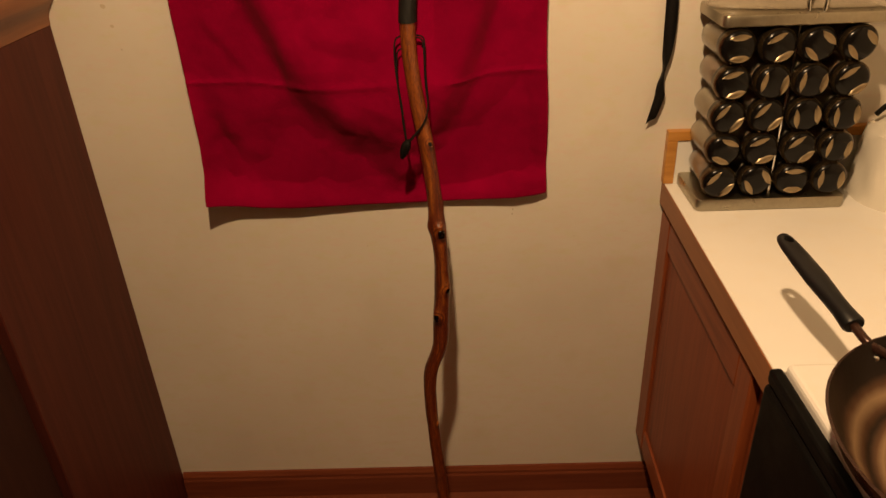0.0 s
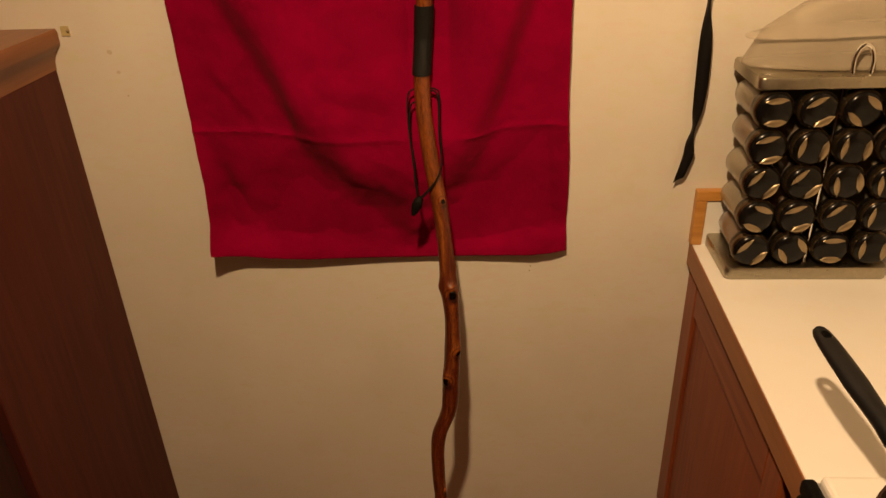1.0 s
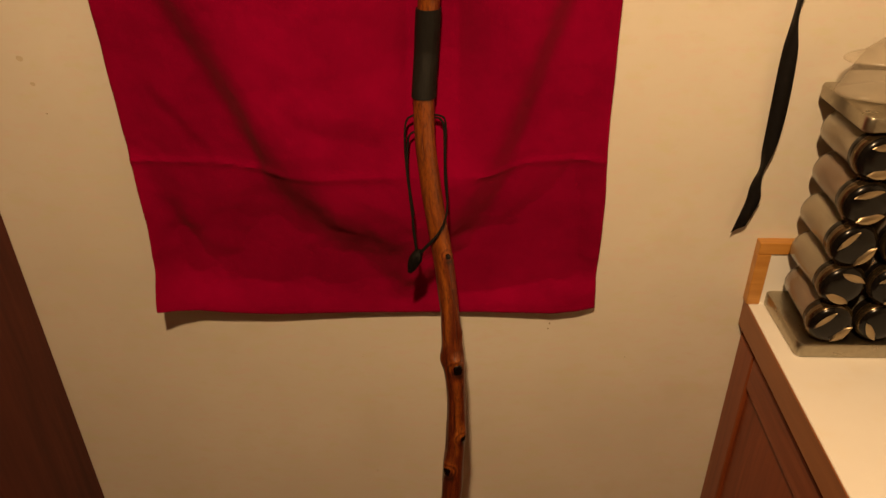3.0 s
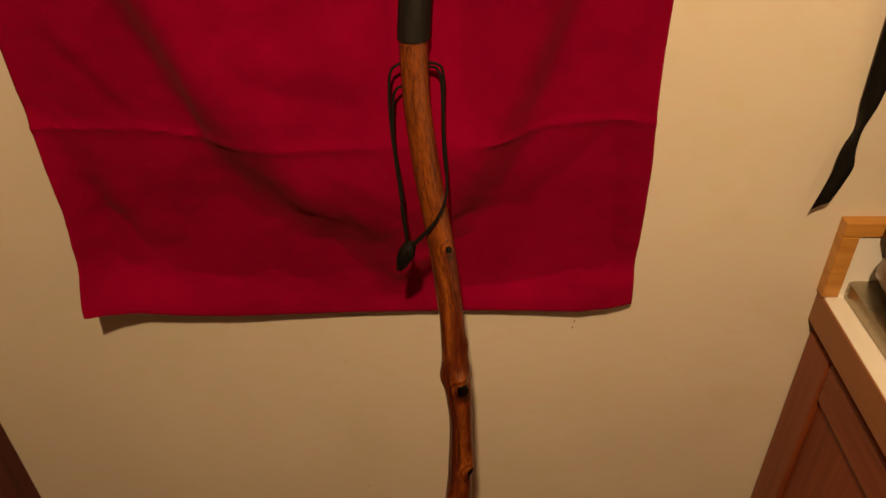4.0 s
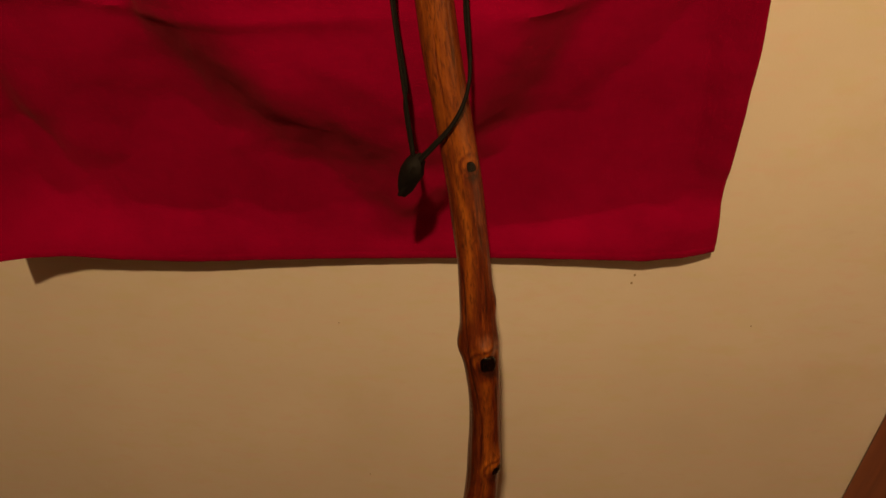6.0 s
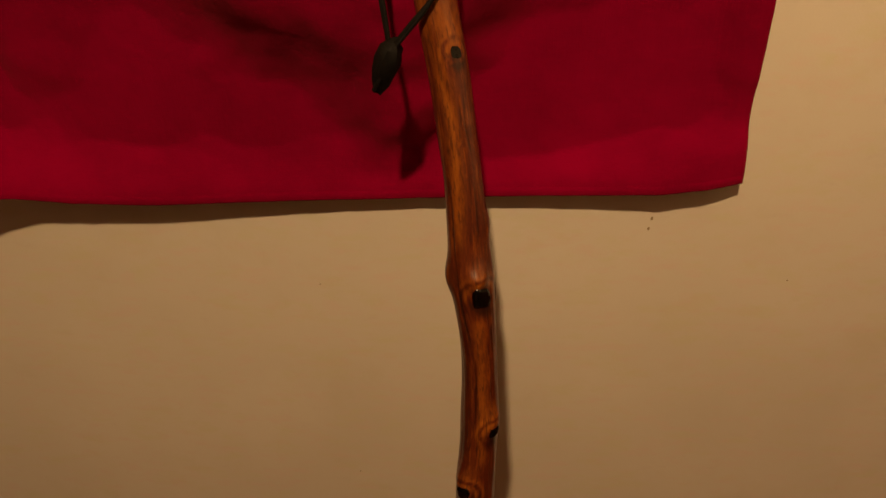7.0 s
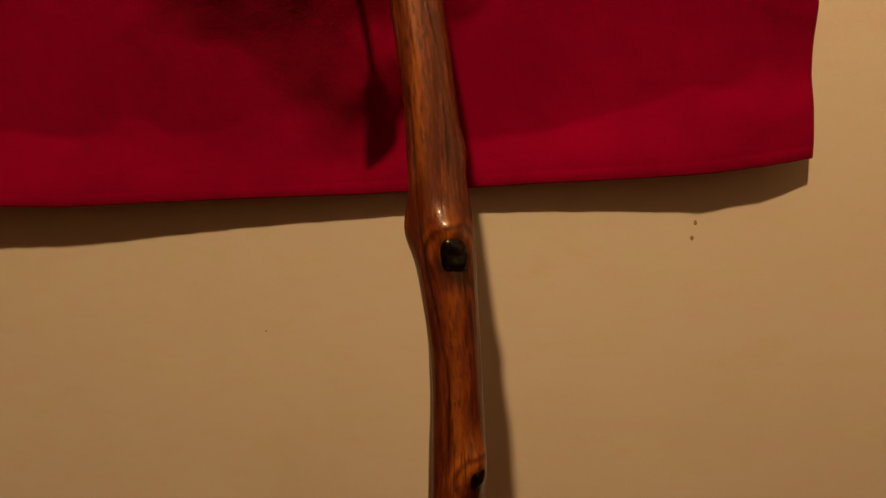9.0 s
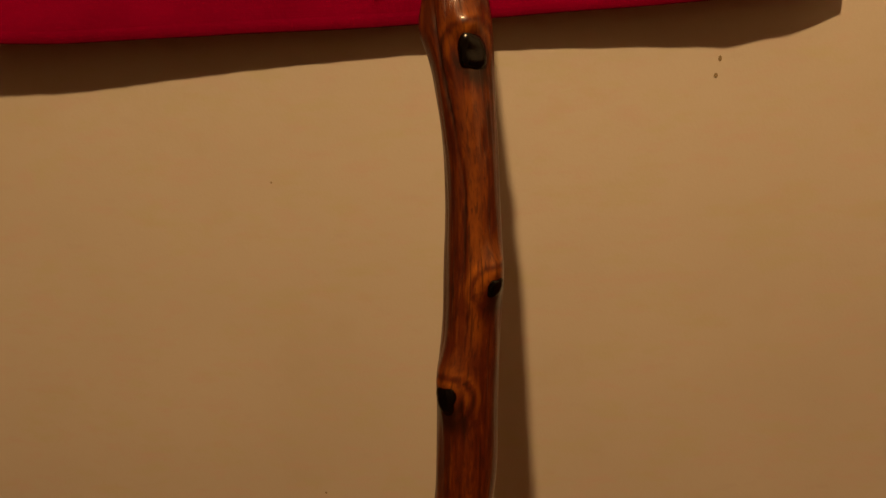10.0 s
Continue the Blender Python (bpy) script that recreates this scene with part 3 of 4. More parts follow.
def walking_stick():
    thing = root("walking_stick", (0.10, 1.475, 0), "varnished crooked wooden walking stick leaning on the wall", "walking stick")
    part("shaft", shaft(0.0, 1.55, 0.0022), STICK, thing, smooth=True)
    grip = shaft(1.250, 1.364, 0.003, 0.0022)
    part("grip", grip, GRIP, thing, "matt black grip tape", smooth=True)
    for z, deg, w, h, up, mat, label in (
            (0.8655, 298, 0.0084, 0.0096, 0.0022, KNOT, "dark glossy branch knot"),
            (0.754, 315, 0.0044, 0.0050, 0.0010, KNOT, "small dark branch knot"),
            (0.700, 238, 0.0058, 0.0074, 0.0009, KNOT, "dark branch knot"),
            # no real recess: the hole's shade is this cap's black colour
            (1.036, 305, 0.0042, 0.0042, 0.0003, KNOT, "small black cap in place of a shaded hole"),
            (0.47, 330, 0.004, 0.005, 0.0010, KNOTRIM, "small branch knot")):
        part("knot", knot_cap(z, deg, w, h, up), mat, thing, label, smooth=True)
    yc = lambda z: stick_y(z)
    left = [(0.050, yc(1.226), 1.2265), (0.036, yc(1.226) - 0.004, 1.226), (0.027, yc(1.22) - 0.006, 1.214), (0.027, yc(1.17) - 0.008, 1.17), (0.034, yc(1.10) - 0.012, 1.11), (0.039, yc(1.06) - 0.013, 1.07), (0.042, yc(1.04) - 0.014, 1.042)]
    left2 = [(0.048, yc(1.205), 1.205), (0.035, yc(1.2) - 0.003, 1.203), (0.030, yc(1.19) - 0.003, 1.19), (0.0295, yc(1.15) - 0.006, 1.15), (0.0365, yc(1.1) - 0.010, 1.10), (0.036, yc(1.08) - 0.012, 1.08), (0.041, yc(1.04) - 0.013, 1.043)]
    right = [(0.062, yc(1.226), 1.2265), (0.076, yc(1.226) - 0.004, 1.226), (0.0825, yc(1.22) - 0.005, 1.216), (0.082, yc(1.17) - 0.006, 1.17), (0.085, yc(1.12) - 0.010, 1.12), (0.0835, yc(1.095) - 0.0165, 1.095), (0.073, yc(1.072) - 0.0185, 1.073), (0.058, yc(1.056) - 0.0185, 1.057), (0.046, yc(1.043) - 0.016, 1.044)]
    right2 = [(0.064, yc(1.222), 1.223), (0.0755, yc(1.22) - 0.002, 1.221), (0.0805, yc(1.2) - 0.003, 1.207), (0.0815, yc(1.14) - 0.004, 1.145), (0.085, yc(1.11) - 0.008, 1.108), (0.0815, yc(1.09) - 0.0175, 1.088), (0.070, yc(1.068) - 0.0195, 1.068), (0.047, yc(1.041) - 0.0165, 1.0425)]
    for strand in (left, left2, right, right2):
        part("cord", tube(strand, 0.0015), CORD, thing, "thin black wrist cord", smooth=True)
    bm = lathe([(0.0022, 0.010), (0.0052, 0.006), (0.0066, 0.0), (0.0058, -0.006), (0.0042, -0.011), (0.0015, -0.017)], (0, 0, 0), "z", 14)
    for v in bm.verts:
        v.co *= 1.46 + 0.42 * noise.noise(v.co * 320)
    bm.transform(pose(0.0395, yc(1.036) - 0.012, 1.0320, 0, 22, 0))
    part("cord_knot", bm, CORD, thing, "black knotted cord end", smooth=True)
    part("cord_tail", tube([(0.037, yc(1.03) - 0.015, 1.026), (0.033, yc(1.02) - 0.014, 1.019), (0.0285, yc(1.02) - 0.012, 1.012)], 0.0015), CORD, thing, smooth=True)
    return thing


walking_stick()


# ---- black strap ----
def strap():
    thing = root("hanging_strap", (0.554, W, 1.62), "twisted black ribbon strap hanging on the wall", "strap")
    path = smooth_path([(0.545, 1.836, 1.62, 0.3, 0.0090), (0.538, 1.836, 1.45, 0.5, 0.0090), (0.530, 1.836, 1.362, 1.45, 0.0070), (0.532, 1.834, 1.30, 0.55, 0.0105), (0.5345, 1.834, 1.23, 0.25, 0.0113), (0.535, 1.835, 1.17, 0.7, 0.0098), (0.534, 1.836, 1.135, 1.45, 0.0078), (0.532, 1.836, 1.108, 1.0, 0.0090), (0.5335, 1.835, 1.085, 0.4, 0.0098), (0.529, 1.835, 1.06, 0.25, 0.0090)], 8)
    path = [(x + 0.003 + 0.006 * smoothstep(1.03, 1.2, z), y, z, a, w) for x, y, z, a, w in path]
    bm = bmesh.new()
    rows = []
    for x, y, z, a, w in path:
        d = Vector((math.cos(a), -math.sin(a) * 0.8, 0.12)) * w
        c = Vector((x, y, z))
        rows.append([bm.verts.new(c - d), bm.verts.new(c + Vector((0, -0.0015, 0))), bm.verts.new(c + d)])
    rows.append([bm.verts.new((0.516, 1.836, 1.027)), bm.verts.new((0.5225, 1.8345, 1.034)), bm.verts.new((0.5345, 1.834, 1.040))])
    for a, b in zip(rows, rows[1:]):
        for k in range(2):
            bm.faces.new((a[k], a[k + 1], b[k + 1], b[k]))
    ob = part("ribbon", bm, RIBBON, thing, smooth=True)
    s = ob.modifiers.new("thick", "SOLIDIFY")
    s.thickness, s.offset = 0.0012, 0
    bm = lathe([(0.0015, 0.0), (0.0015, -0.020), (0.004, -0.020), (0.004, -0.022)], (0.554, W + 0.002, 1.617), "y", 12)
    part("nail", bm, STEEL, thing, "small steel nail")


strap()

# ---- kitchen counter ----
CX, CZ = 0.570, 0.896
CY0 = 1.216


def skewed(bm):
    """The counter and its cabinet stand a little out of square to the wall."""
    for v in bm.verts:
        v.co.x += 0.020 * (v.co.y - 1.72)
    return bm


def counter():
    top = root("countertop", (0.9, 1.53, 0.86), "white laminate countertop with a wooden front edge", "countertop")
    part("slab", skewed(box(CX - 0.0035, X1, CY0, W, 0.858, CZ, 0.001, 1)), LAMINATE, top)
    part("front_edge", skewed(box(CX - 0.0058, CX - 0.0037, CY0, W, 0.846, CZ - 0.0012, 0.0006, 1)), EDGE, top, "brown wooden edge strip")
    splash = root("backsplash", (0.9, W, CZ), "white backsplash strip with honey wood trim", "backsplash")
    part("board", box(CX + 0.0155, X1, W - 0.014, W, CZ, 0.990), LAMINATE, splash)
    part("top_trim", box(CX - 0.006, X1, W - 0.018, W, 0.9902, 1.0105, 0.0015), TRIM, splash, "honey-coloured wooden trim")
    part("end_trim", box(CX - 0.006, CX + 0.015, W - 0.018, W, CZ + 0.0005, 0.990, 0.0015), TRIM, splash, "honey-coloured wooden trim")


def base_cabinet():
    thing = root("base_cabinet", (0.9, 1.53, 0), "oak-stained base cabinet under the counter", "cabinet")
    fx = 0.587
    part("body", skewed(box(fx + 0.018, X1, CY0 + 0.004, W, 0.183, 0.857)), OAK, thing)
    part("toe_kick", skewed(box(fx + 0.05, X1, CY0 + 0.004, W, 0.0, 0.1828)), TOE, thing, "black recessed toe kick")
    part("face_rail", skewed(box(fx + 0.001, fx + 0.0178, CY0 + 0.004, W, 0.8312, 0.857)), OAK_Y, thing)
    part("face_stile", skewed(box(fx, fx + 0.0178, CY0 + 0.004, 1.285, 0.183, 0.831)), OAK, thing)
    part("bottom_rail", skewed(box(fx, fx + 0.0178, 1.2852, W, 0.183, 0.193)), OAK_Y, thing)
    door = part("door", skewed(box(fx - 0.009, fx + 0.004, 1.325, 1.80, 0.240, 0.775)), OAKP, thing, "recessed oak door panel")
    y0, y1, z0, z1, w = 1.287, W - 0.002, 0.194, 0.829, 0.055
    x0, x1 = fx - 0.016, fx + 0.004
    part("stile", skewed(box(x0, x1, y0, y0 + w, z0, z1, 0.004)), OAK, door)
    part("stile", skewed(box(x0, x1, y1 - w - 0.012, y1, z0, z1, 0.004)), OAK, door)
    part("rail", skewed(box(x0 + 0.001, x1, y0 + w, y1 - w - 0.012, z0, z0 + w + 0.008, 0.004)), OAK_Y, door)
    part("rail", skewed(box(x0 + 0.001, x1, y0 + w, y1 - w - 0.012, z1 - 0.066, z1, 0.004)), OAK_Y, door)


def stove():
    thing = root("kitchen_stove", (0.9, 0.83, 0), "white enamel stove with a black front beside the counter", "stove")
    part("body", box(0.60, X1, 0.45, CY0 - 0.006, 0.0, 0.888, 0.004), BLACK, thing, "black stove body")
    part("cooktop", box(0.567, X1, 0.45, CY0 - 0.002, 0.8885, 0.913, 0.008, 3), ENAMEL, thing, "white enamel cooktop")
    part("oven_front", box(0.545, 0.5995, 0.45, CY0 + 0.004, 0.10, 0.878, 0.010, 3), BLACK, thing, "glossy black oven front")
    part("front_lip", box(0.548, 0.5665, 0.45, CY0 + 0.003, 0.8785, 0.902, 0.006, 3), BLACK, thing, "black rounded front lip")
    part("burner", lathe([(0.10, 0.9128), (0.10, 0.918), (0.085, 0.921), (0.02, 0.921)], (0.72, 0.96, 0), "z", 32), BLACK, thing, "black burner", smooth=True)


def frying_pan():
    c = Vector((0.706, 0.962, 0))
    thing = root("frying_pan", (c.x, c.y, 0.921), "dark nonstick frying pan with a black handle on the stove", "frying pan")
    prof = [(0.02, 0.9215), (0.125, 0.9215), (0.140, 0.926), (0.164, 0.945), (0.186, 0.972), (0.198, 0.996), (0.200, 1.000), (0.197, 1.001)]
    part("outer_wall", lathe(prof[::-1], c, "z", 64, True, False), PANOUT, thing, "brown outer wall", smooth=True)
    inner = [(0.197, 1.0012), (0.195, 0.997), (0.182, 0.972), (0.160, 0.947), (0.150, 0.9385), (0.147, 0.9350), (0.137, 0.930), (0.128, 0.9275), (0.126, 0.9262)] + [(0.124 - 0.006 * k, 0.9262 + 0.0012 * (k % 2)) for k in range(19)]
    part("inner_wall", lathe(inner, c, "z", 64, True, False), PANIN, thing, "dark cooking surface with reflected rings in its colour", smooth=True)
    for side in (-0.07, 0.07):
        q = Vector((math.sin(-0.37 + side), math.cos(-0.37 + side), 0))
        bm = bmesh.new()
        bmesh.ops.create_uvsphere(bm, u_segments=10, v_segments=6, radius=0.0042, matrix=Matrix.Translation(c + q * 0.187 + Vector((0, 0, 0.982))))
        part("rivet", bm, CHROME, thing, "bright steel rivet head", smooth=True)
    a, b = Vector((0.6195, 1.148, 0.996)), Vector((0.594, 1.349, 1.030))
    d = b - a
    part("handle_neck", tube([(0.640, 1.132, 0.985), a - d * 0.02, a + d * 0.16], 0.0060, 4, 10), PANOUT, thing, "dull brown metal handle neck", smooth=True)
    # the grip: flattened, waisted, with a hanging hole near its end
    bm = bmesh.new()
    u = d.normalized()
    side = u.cross(Vector((0, 0, 1))).normalized()
    up = side.cross(u)
    rings = []
    for t, w, h in ((0.12, 0.0125, 0.011), (0.135, 0.0145, 0.0125), (0.25, 0.0125, 0.0115), (0.35, 0.0130, 0.011), (0.55, 0.0155, 0.011), (0.75, 0.0150, 0.0095), (0.88, 0.0140, 0.008), (0.96, 0.0120, 0.007), (1.0, 0.0085, 0.006), (1.015, 0.004, 0.004)):
        q = a + d * t
        rings.append([bm.verts.new(q + side * w * math.cos(k * math.pi / 10) + up * h * math.sin(k * math.pi / 10)) for k in range(20)])
    for r0, r1 in zip(rings, rings[1:]):
        for k in range(20):
            bm.faces.new((r0[k], r0[(k + 1) % 20], r1[(k + 1) % 20], r1[k]))
    bm.faces.new(rings[0])
    bm.faces.new(rings[-1])
    grip = part("handle", bm, RUBBER, thing, "black plastic handle with a hanging hole", smooth=True)
    cut = new("hole_cutter", bpy.data.meshes.new("hole_cutter"))
    bm = lathe([(0.0058, -0.03), (0.0058, 0.03)], (0, 0, 0), "z", 20)
    for v in bm.verts:
        v.co = a + d * 0.925 + side * v.co.x + u * v.co.y * 1.3 + up * v.co.z - origin(grip)
    bm.to_mesh(cut.data)
    bm.free()
    cut.parent = thing
    cut.location = grip.location
    bo = grip.modifiers.new("hole", "BOOLEAN")
    bo.object, bo.operation = cut, "DIFFERENCE"
    bpy.context.view_layer.update()
    baked = bpy.data.meshes.new_from_object(grip.evaluated_get(bpy.context.evaluated_depsgraph_get()))
    grip.modifiers.clear()
    grip.data = baked
    bpy.data.objects.remove(cut)


counter()
base_cabinet()
stove()
frying_pan()

# ---- spice rack ----
RX0, RX1, RY0, RY1 = 0.592, 0.874, 1.699, 1.842


def rounded_plate(x0, x1, y0, y1, z0, z1, r):
    bm = bmesh.new()
    rings = []
    for inset, z in ((0.002, z0), (0.0, z0 + 0.002), (0.0, z1 - 0.004), (0.0015, z1 - 0.001), (0.005, z1)):
        ring = []
        for cx, cy, a0 in ((x1 - r, y1 - r, 0), (x0 + r, y1 - r, 90), (x0 + r, y0 + r, 180), (x1 - r, y0 + r, 270)):
            for k in range(6):
                a = math.radians(a0 + 18 * k)
                ring.append(bm.verts.new((cx + (r - inset) * math.cos(a), cy + (r - inset) * math.sin(a), z)))
        rings.append(ring)
    n = len(rings[0])
    for a, b in zip(rings, rings[1:]):
        for i in range(n):
            bm.faces.new((a[i], a[(i + 1) % n], b[(i + 1) % n], b[i]))
    bm.faces.new(rings[0])
    bm.faces.new(rings[-1])
    return bm


def spice_rack():
    thing = root("spice_rack", (0.734, 1.77, CZ), "brushed steel spice rack on the counter, full of jars", "spice rack")
    part("base", rounded_plate(RX0, RX1, RY0, RY1, CZ, 0.9205, 0.012), STEEL, thing, smooth=True)
    part("top", rounded_plate(RX0 + 0.002, RX1 + 0.004, RY0, RY1, 1.243, 1.263, 0.012), STEEL, thing, smooth=True)
    loop = [(0.738, 1.711, 1.262), (0.736, 1.711, 1.285), (0.741, 1.712, 1.303), (0.750, 1.712, 1.309), (0.759, 1.712, 1.303), (0.765, 1.711, 1.285), (0.765, 1.711, 1.262)]
    part("carry_loop", tube(loop, 0.0035), CHROME, thing, "bright chrome carrying loop", smooth=True)
    part("post", tube([(0.7345, 1.722, 0.92), (0.7345, 1.722, 1.08), (0.7345, 1.722, 1.245)], 0.0028), CHROME, thing, smooth=True)


def lens_facet(cx, half, wide, y):
    """A pointed oval facet, bulging a little."""
    bm = bmesh.new()
    n, rows = 12, []
    for i in range(n + 1):
        t = -1 + 2 * i / n
        w = wide * (1 - t * t)
        rows.append([bm.verts.new((cx + s * w, y + 0.0016 * abs(s) ** 2 - 0.0008 * (1 - t * t), half * t)) for s in (-1, -0.5, 0, 0.5, 1)])
    for a, b in zip(rows, rows[1:]):
        for k in range(4):
            bm.faces.new((a[k], a[k + 1], b[k + 1], b[k]))
    bmesh.ops.remove_doubles(bm, verts=bm.verts, dist=0.0001)
    return bm


def spice_jar(spice):
    """A jar lying on its side, its lid towards -y; origin at the middle of the lid's back."""
    thing = root("spice_jar", (0, 0, 0), "glass spice jar with a glossy black lid in the rack", "jar", "jars in the spice rack")
    R = 0.0320
    part("glass", lathe([(0.020, 0.001), (0.0285, 0.004), (0.0290, 0.06), (0.0285, 0.088), (0.024, 0.094)], (0, 0, 0), "y", 28), GLASS, thing, smooth=True)
    part("contents", lathe([(0.018, 0.004), (0.0265, 0.008), (0.0265, 0.084), (0.02, 0.090)], (0, 0, 0), "y", 20), spice, thing, "dry ground spice", smooth=True)
    lid = part("lid", lathe([(R - 0.003, 0.006), (R - 0.001, 0.003), (R, -0.010), (R - 0.001, -0.017), (R - 0.004, -0.0225), (R - 0.009, -0.0255), (0.012, -0.0272), (0.004, -0.0274)], (0, 0, 0), "y", 32), LID, thing, "glossy black lid", smooth=True)
    part("lid_ring", lathe([(R - 0.0004, -0.0065), (R + 0.0006, -0.0080), (R + 0.0002, -0.0165), (R - 0.0022, -0.0195)], (0, 0, 0), "y", 32, False), LIDBAND, lid, "smoked shiny ring", smooth=True)
    for s in (-1, 1):
        bm = lens_facet(0, 0.0185, 0.0064, 0)
        bm.transform(Matrix.Translation((s * 0.0178, -0.0285, 0)) @ Matrix.Rotation(s * -0.22, 4, "Z"))
        part("facet", bm, PETAL, lid, "pale metallic oval facet", smooth=True)
    return thing


def fill_rack():
    makers = [spice_jar(sp) for sp in SPICES]
    rng = random.Random(4)
    turns = [[88, 60, -50, -42], [72, 10, 3, 55], [42, 45, -8, -5], [113, 65, 55, 5], [40, -30, 88, 5]]
    used = set()
    for row in range(5):
        for col in range(4):
            k = rng.randrange(4)
            at = Matrix.Translation((0.6265 + 0.0690 * col + 0.001 * row, 1.724 + rng.uniform(-0.002, 0.002), 0.9555 + 0.0632 * (4 - row)))
            m = at @ Matrix.Rotation(rng.uniform(-0.05, 0.05), 4, "Z") @ Matrix.Rotation(rng.uniform(-0.04, 0.05), 4, "X") @ Matrix.Rotation(math.radians(turns[row][col] + rng.uniform(-3, 3)), 4, "Y")
            if k not in used:
                used.add(k)
                makers[k].matrix_basis = m
            else:
                copy_thing(makers[k], m)


spice_rack()
fill_rack()


def plastic_dome():
    """A clear clamshell box: a flared tray and a domed lid with a flange."""
    thing = root("food_container", (0.84, 1.80, 1.263), "clear plastic domed food container lying on the spice rack", "food container")

    def shell(rings_of, cx, cy, power, tilt):
        bm = bmesh.new()
        rings = []
        for rx, ry, h in rings_of:
            ring = []
            for i in range(64):
                a = 2 * math.pi * i / 64
                ca, sa = math.cos(a), math.sin(a)
                q = (abs(ca) ** power + abs(sa) ** power) ** (-1 / power)
                rib = 1 + 0.010 * math.sin(32 * a) * (0.005 < h < 0.06)
                ring.append(bm.verts.new((rx * q * rib * ca, ry * q * rib * sa, h + 0.0015 * noise.noise(Vector((5 * ca, 5 * sa, 30 * h))))))
            rings.append(ring)
        for a, b in zip(rings, rings[1:]):
            for i in range(64):
                bm.faces.new((a[i], a[(i + 1) % 64], b[(i + 1) % 64], b[i]))
        bm.faces.new(rings[-1])
        bm.transform(pose(cx, cy, 0, 0, tilt, 0))
        return bm

    lid = shell([(0.262, 0.062, 0.0), (0.258, 0.0605, 0.0025), (0.240, 0.057, 0.006), (0.215, 0.053, 0.022), (0.175, 0.048, 0.046), (0.12, 0.038, 0.062), (0.05, 0.018, 0.068)], 0, 0, 2.3, 0)
    lid.transform(pose(0.852, 1.785, 1.3225, 0, -3, 0))
    tray = shell([(0.264, 0.062, 0.0), (0.263, 0.0615, 0.006), (0.254, 0.059, 0.024), (0.244, 0.056, 0.044), (0.238, 0.054, 0.054)], 0, 0, 2.3, 0)
    tray.transform(pose(0.854, 1.785, 1.2645, 0, 0, 0))
    knob = lathe([(0.020, 1.384), (0.019, 1.395), (0.021, 1.402), (0.029, 1.409), (0.029, 1.411)], (0.822, 1.785, 0), "z", 32)
    part("knob", knob, PLASTIC, thing, smooth=True)
    for name, bm in (("lid", lid), ("tray", tray)):
        ob = part(name, bm, PLASTIC, thing, smooth=True)
        ob.modifiers.new("thick", "SOLIDIFY").thickness = 0.0006


plastic_dome()


def plastic_bag():
    thing = root("plastic_bag", (1.05, 1.74, CZ), "white plastic bag of bread on the counter behind the rack", "bag")
    bm = bmesh.new()
    rings = []
    for j in range(15):
        t = j / 14
        s = 1.0 - 0.12 * t * t - 0.55 * max(0, t - 0.8) * 3
        ring = []
        for i in range(48):
            a = 2 * math.pi * i / 48
            ca, sa = math.cos(a), math.sin(a)
            q = (abs(ca) ** 2.6 + abs(sa) ** 2.6) ** (-1 / 2.6)
            w = 1 + 0.03 * noise.noise(Vector((3 * ca, 3 * sa, 4 * t)))
            ring.append(bm.verts.new((1.055 + 0.145 * s * q * w * ca, 1.742 + 0.098 * s * q * w * sa, CZ + 0.17 * t)))
        rings.append(ring)
    for a, b in zip(rings, rings[1:]):
        for i in range(48):
            bm.faces.new((a[i], a[(i + 1) % 48], b[(i + 1) % 48], b[i]))
    bm.faces.new(rings[0])
    bm.faces.new(rings[-1])
    part("wrapper", bm, BAG, thing, smooth=True)
    part("tie", tube([(0.928, 1.762, 1.058), (0.938, 1.757, 1.074), (0.953, 1.752, 1.086)], 0.005), CORD, thing, "dark twisted bag tie", smooth=True)
    part("print_bar", box(0.955, 1.0, 1.640, 1.647, 0.945, 0.949), GREYINK, thing, "grey printed line")


plastic_bag()


# ---- dresser at the other side ----
def tall_cabinet():
    thing = root("wooden_cabinet", (-0.9, 1.64, 0), "dark cherry wooden cabinet with an overhanging top", "cabinet")
    x1, x0, y0 = -0.628, -1.25, 1.434
    part("body", box(x0, x1, y0, W - 0.001, 0.0, 1.262, 0.002, 1), CAB, thing)
    bm = bmesh.new()
    prof = [(0.0, 1.262), (0.001, 1.276), (0.006, 1.290), (0.013, 1.300), (0.020, 1.308), (0.021, 1.330), (0.018, 1.336)]
    rows = [[bm.verts.new((x1 + o, yy, z)) for o, z in prof] + [bm.verts.new((x0, yy, 1.336)), bm.verts.new((x0, yy, 1.262))] for yy in (y0 - 0.02, W - 0.001)]
    n = len(prof) + 2
    for i in range(n):
        bm.faces.new((rows[0][i], rows[0][(i + 1) % n], rows[1][(i + 1) % n], rows[1][i]))
    bm.faces.new(rows[0])
    bm.faces.new(rows[1])
    part("top", bm, CABTOP, thing, "moulded overhanging top", smooth=True)


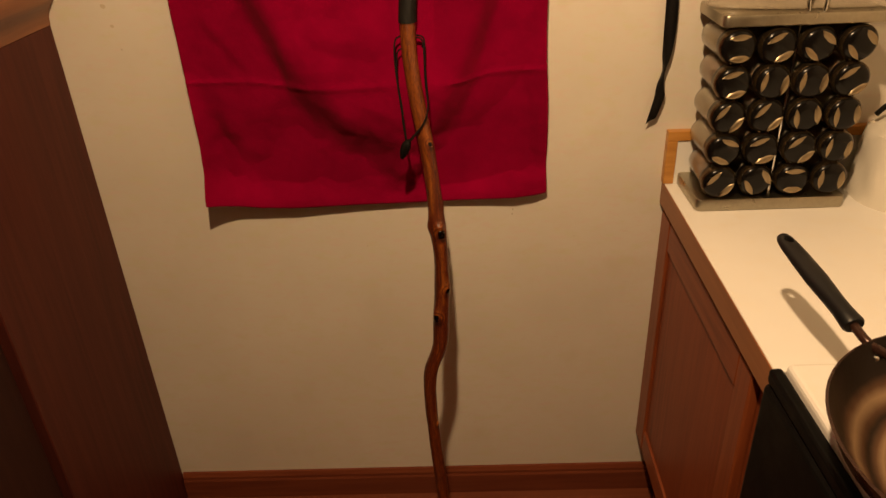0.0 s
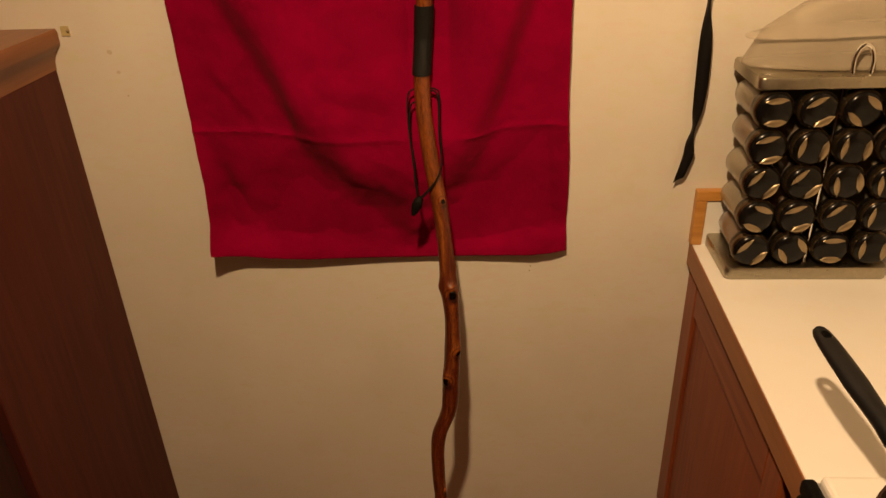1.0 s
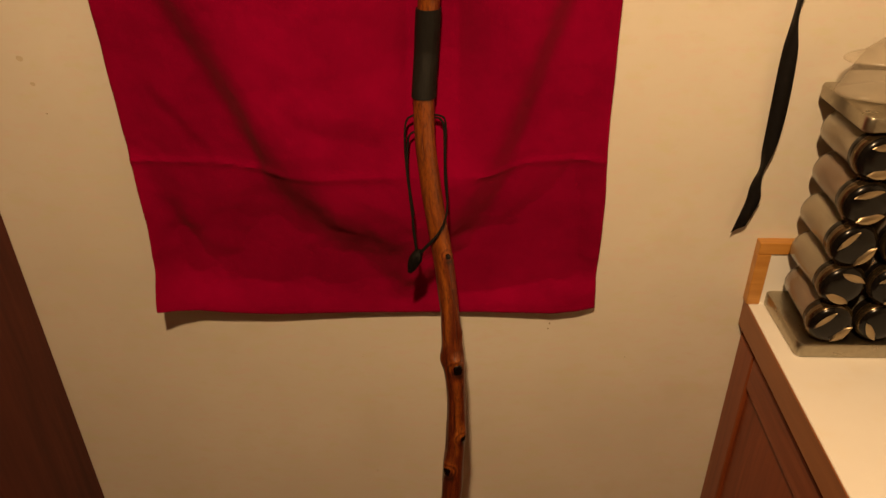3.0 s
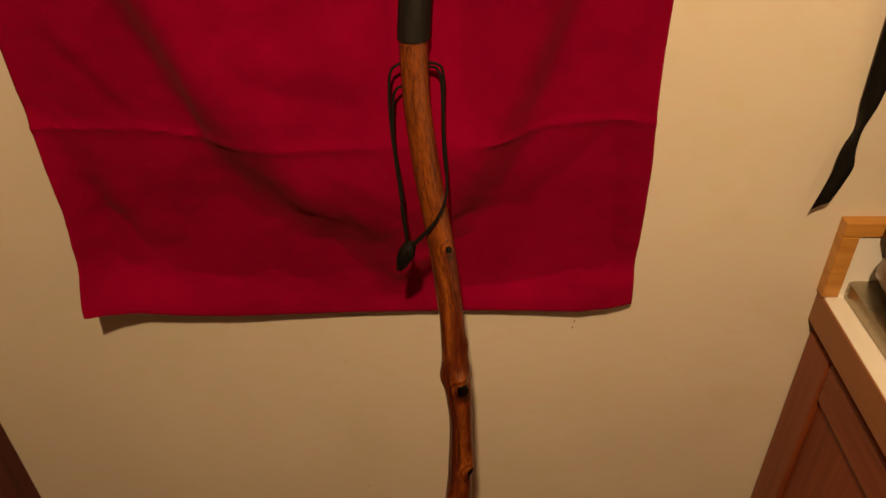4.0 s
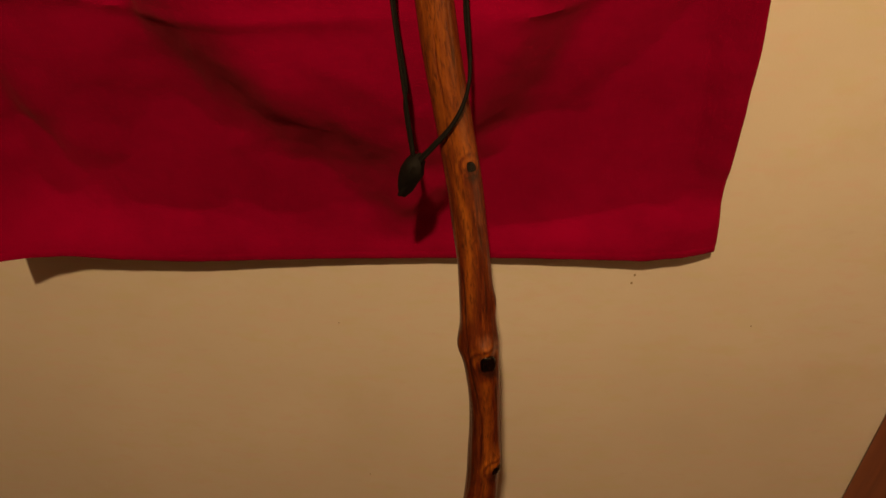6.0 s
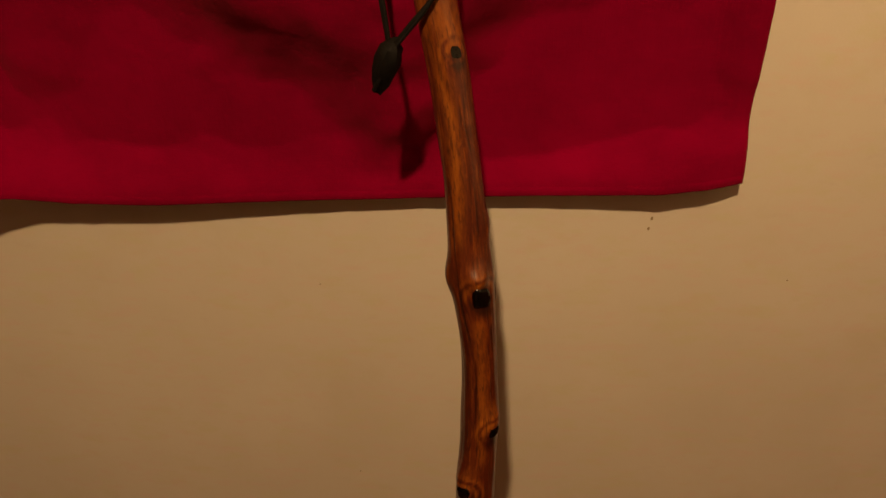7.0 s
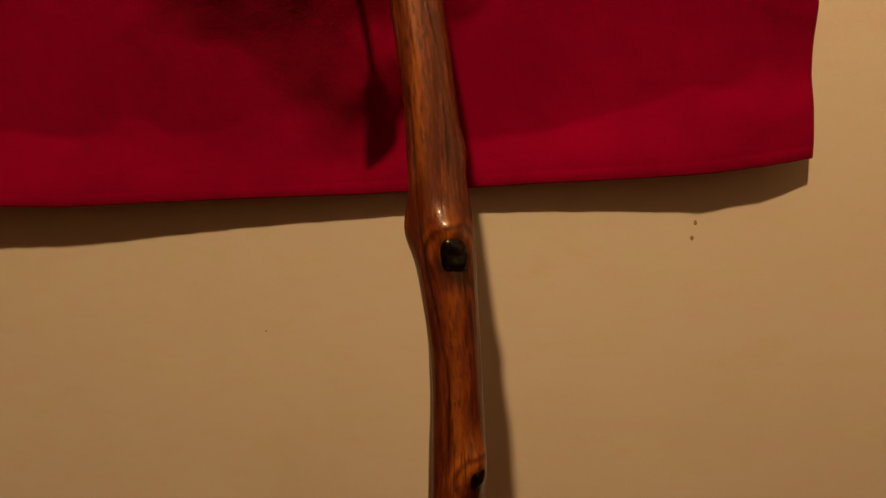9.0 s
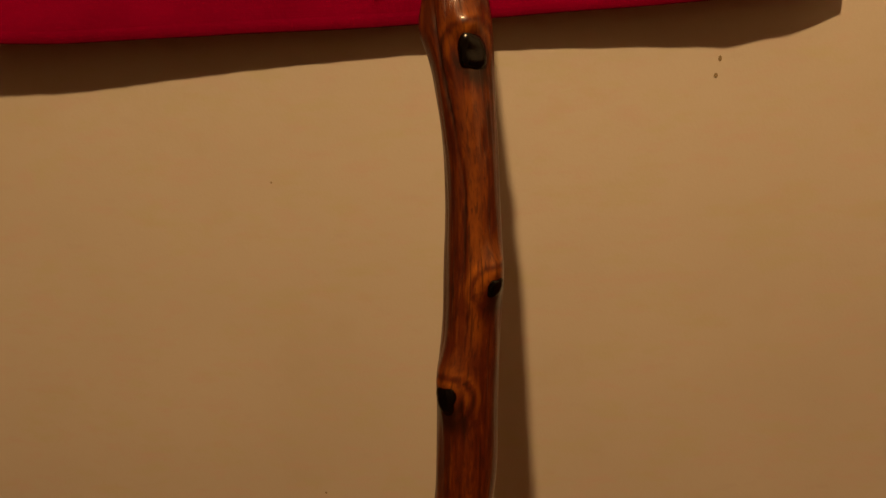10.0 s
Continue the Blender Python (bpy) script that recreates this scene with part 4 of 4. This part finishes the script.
# Added block that fills an unidentified dark area beside the cabinet.
def dark_block():
    thing = root("dark_block", (-0.95, 1.2, 0), "very dark brown block added in front of the cabinet", "chest")
    part("body", box(-1.25, -0.64, 0.95, 1.425, 0.0, 0.93, 0.004, 2), DARKW, thing)
    part("lid", box(-1.26, -0.634, 0.94, 1.428, 0.931, 0.955, 0.004, 2), DARKW, thing)


tall_cabinet()
dark_block()


# ---- small marks on the wall ----
def wall_marks():
    for x, z, r in ((-0.520, 1.292, 0.0045), (-0.512, 1.255, 0.0035)):
        stain = root("wall_stain", (x, W, z), "faint yellowish stain on the painted wall", "stain")
        bm = lathe([(r, 0.0002), (r * 0.97, -0.00015), (r * 0.4, -0.0002)], (x, W, z), "y", 22)
        for v in bm.verts:
            k = 1 + 0.5 * noise.noise(Vector(((v.co.x - x) * 150, 3 * x, (v.co.z - z) * 150)))
            v.co.x, v.co.z = x + (v.co.x - x) * k, z + (v.co.z - z) * k
        part("blot", bm, STAIN, stain)
    tape = root("tape_scrap", (-0.592, W, 1.331), "scrap of yellowed tape stuck on the wall", "tape")
    bm = box(-0.600, -0.584, W - 0.0022, W - 0.0002, 1.323, 1.340)
    for v in bm.verts:
        v.co.x += 0.003 * noise.noise(v.co * 90)
    part("scrap", bm, TAPE, tape)
    part("nail_head", lathe([(0.0022, 0.0), (0.0022, -0.004), (0.0012, -0.0048)], (-0.5855, W - 0.002, 1.3325), "y", 10), SPECK, tape, "small dark nail head")
    for x, z, r, q in ((0.2535, 0.840, 0.0012, 1.7), (0.2515, 0.829, 0.0013, 1.4), (0.388, 0.770, 0.0009, 1.0), (-0.069, 0.763, 0.0008, 1.0), (-0.059, 0.477, 0.0010, 1.0), (-0.505, 1.21, 0.0012, 1.0)):
        spot = root("wall_speck", (x, W, z), "tiny brown fleck on the painted wall", "speck")
        bm = lathe([(r, 0.0002), (r * 0.95, -0.0002), (r * 0.5, -0.0003)], (x, W, z), "y", 10)
        for v in bm.verts:
            v.co.z = z + (v.co.z - z) * q
        part("fleck", bm, SPECK, spot)


wall_marks()
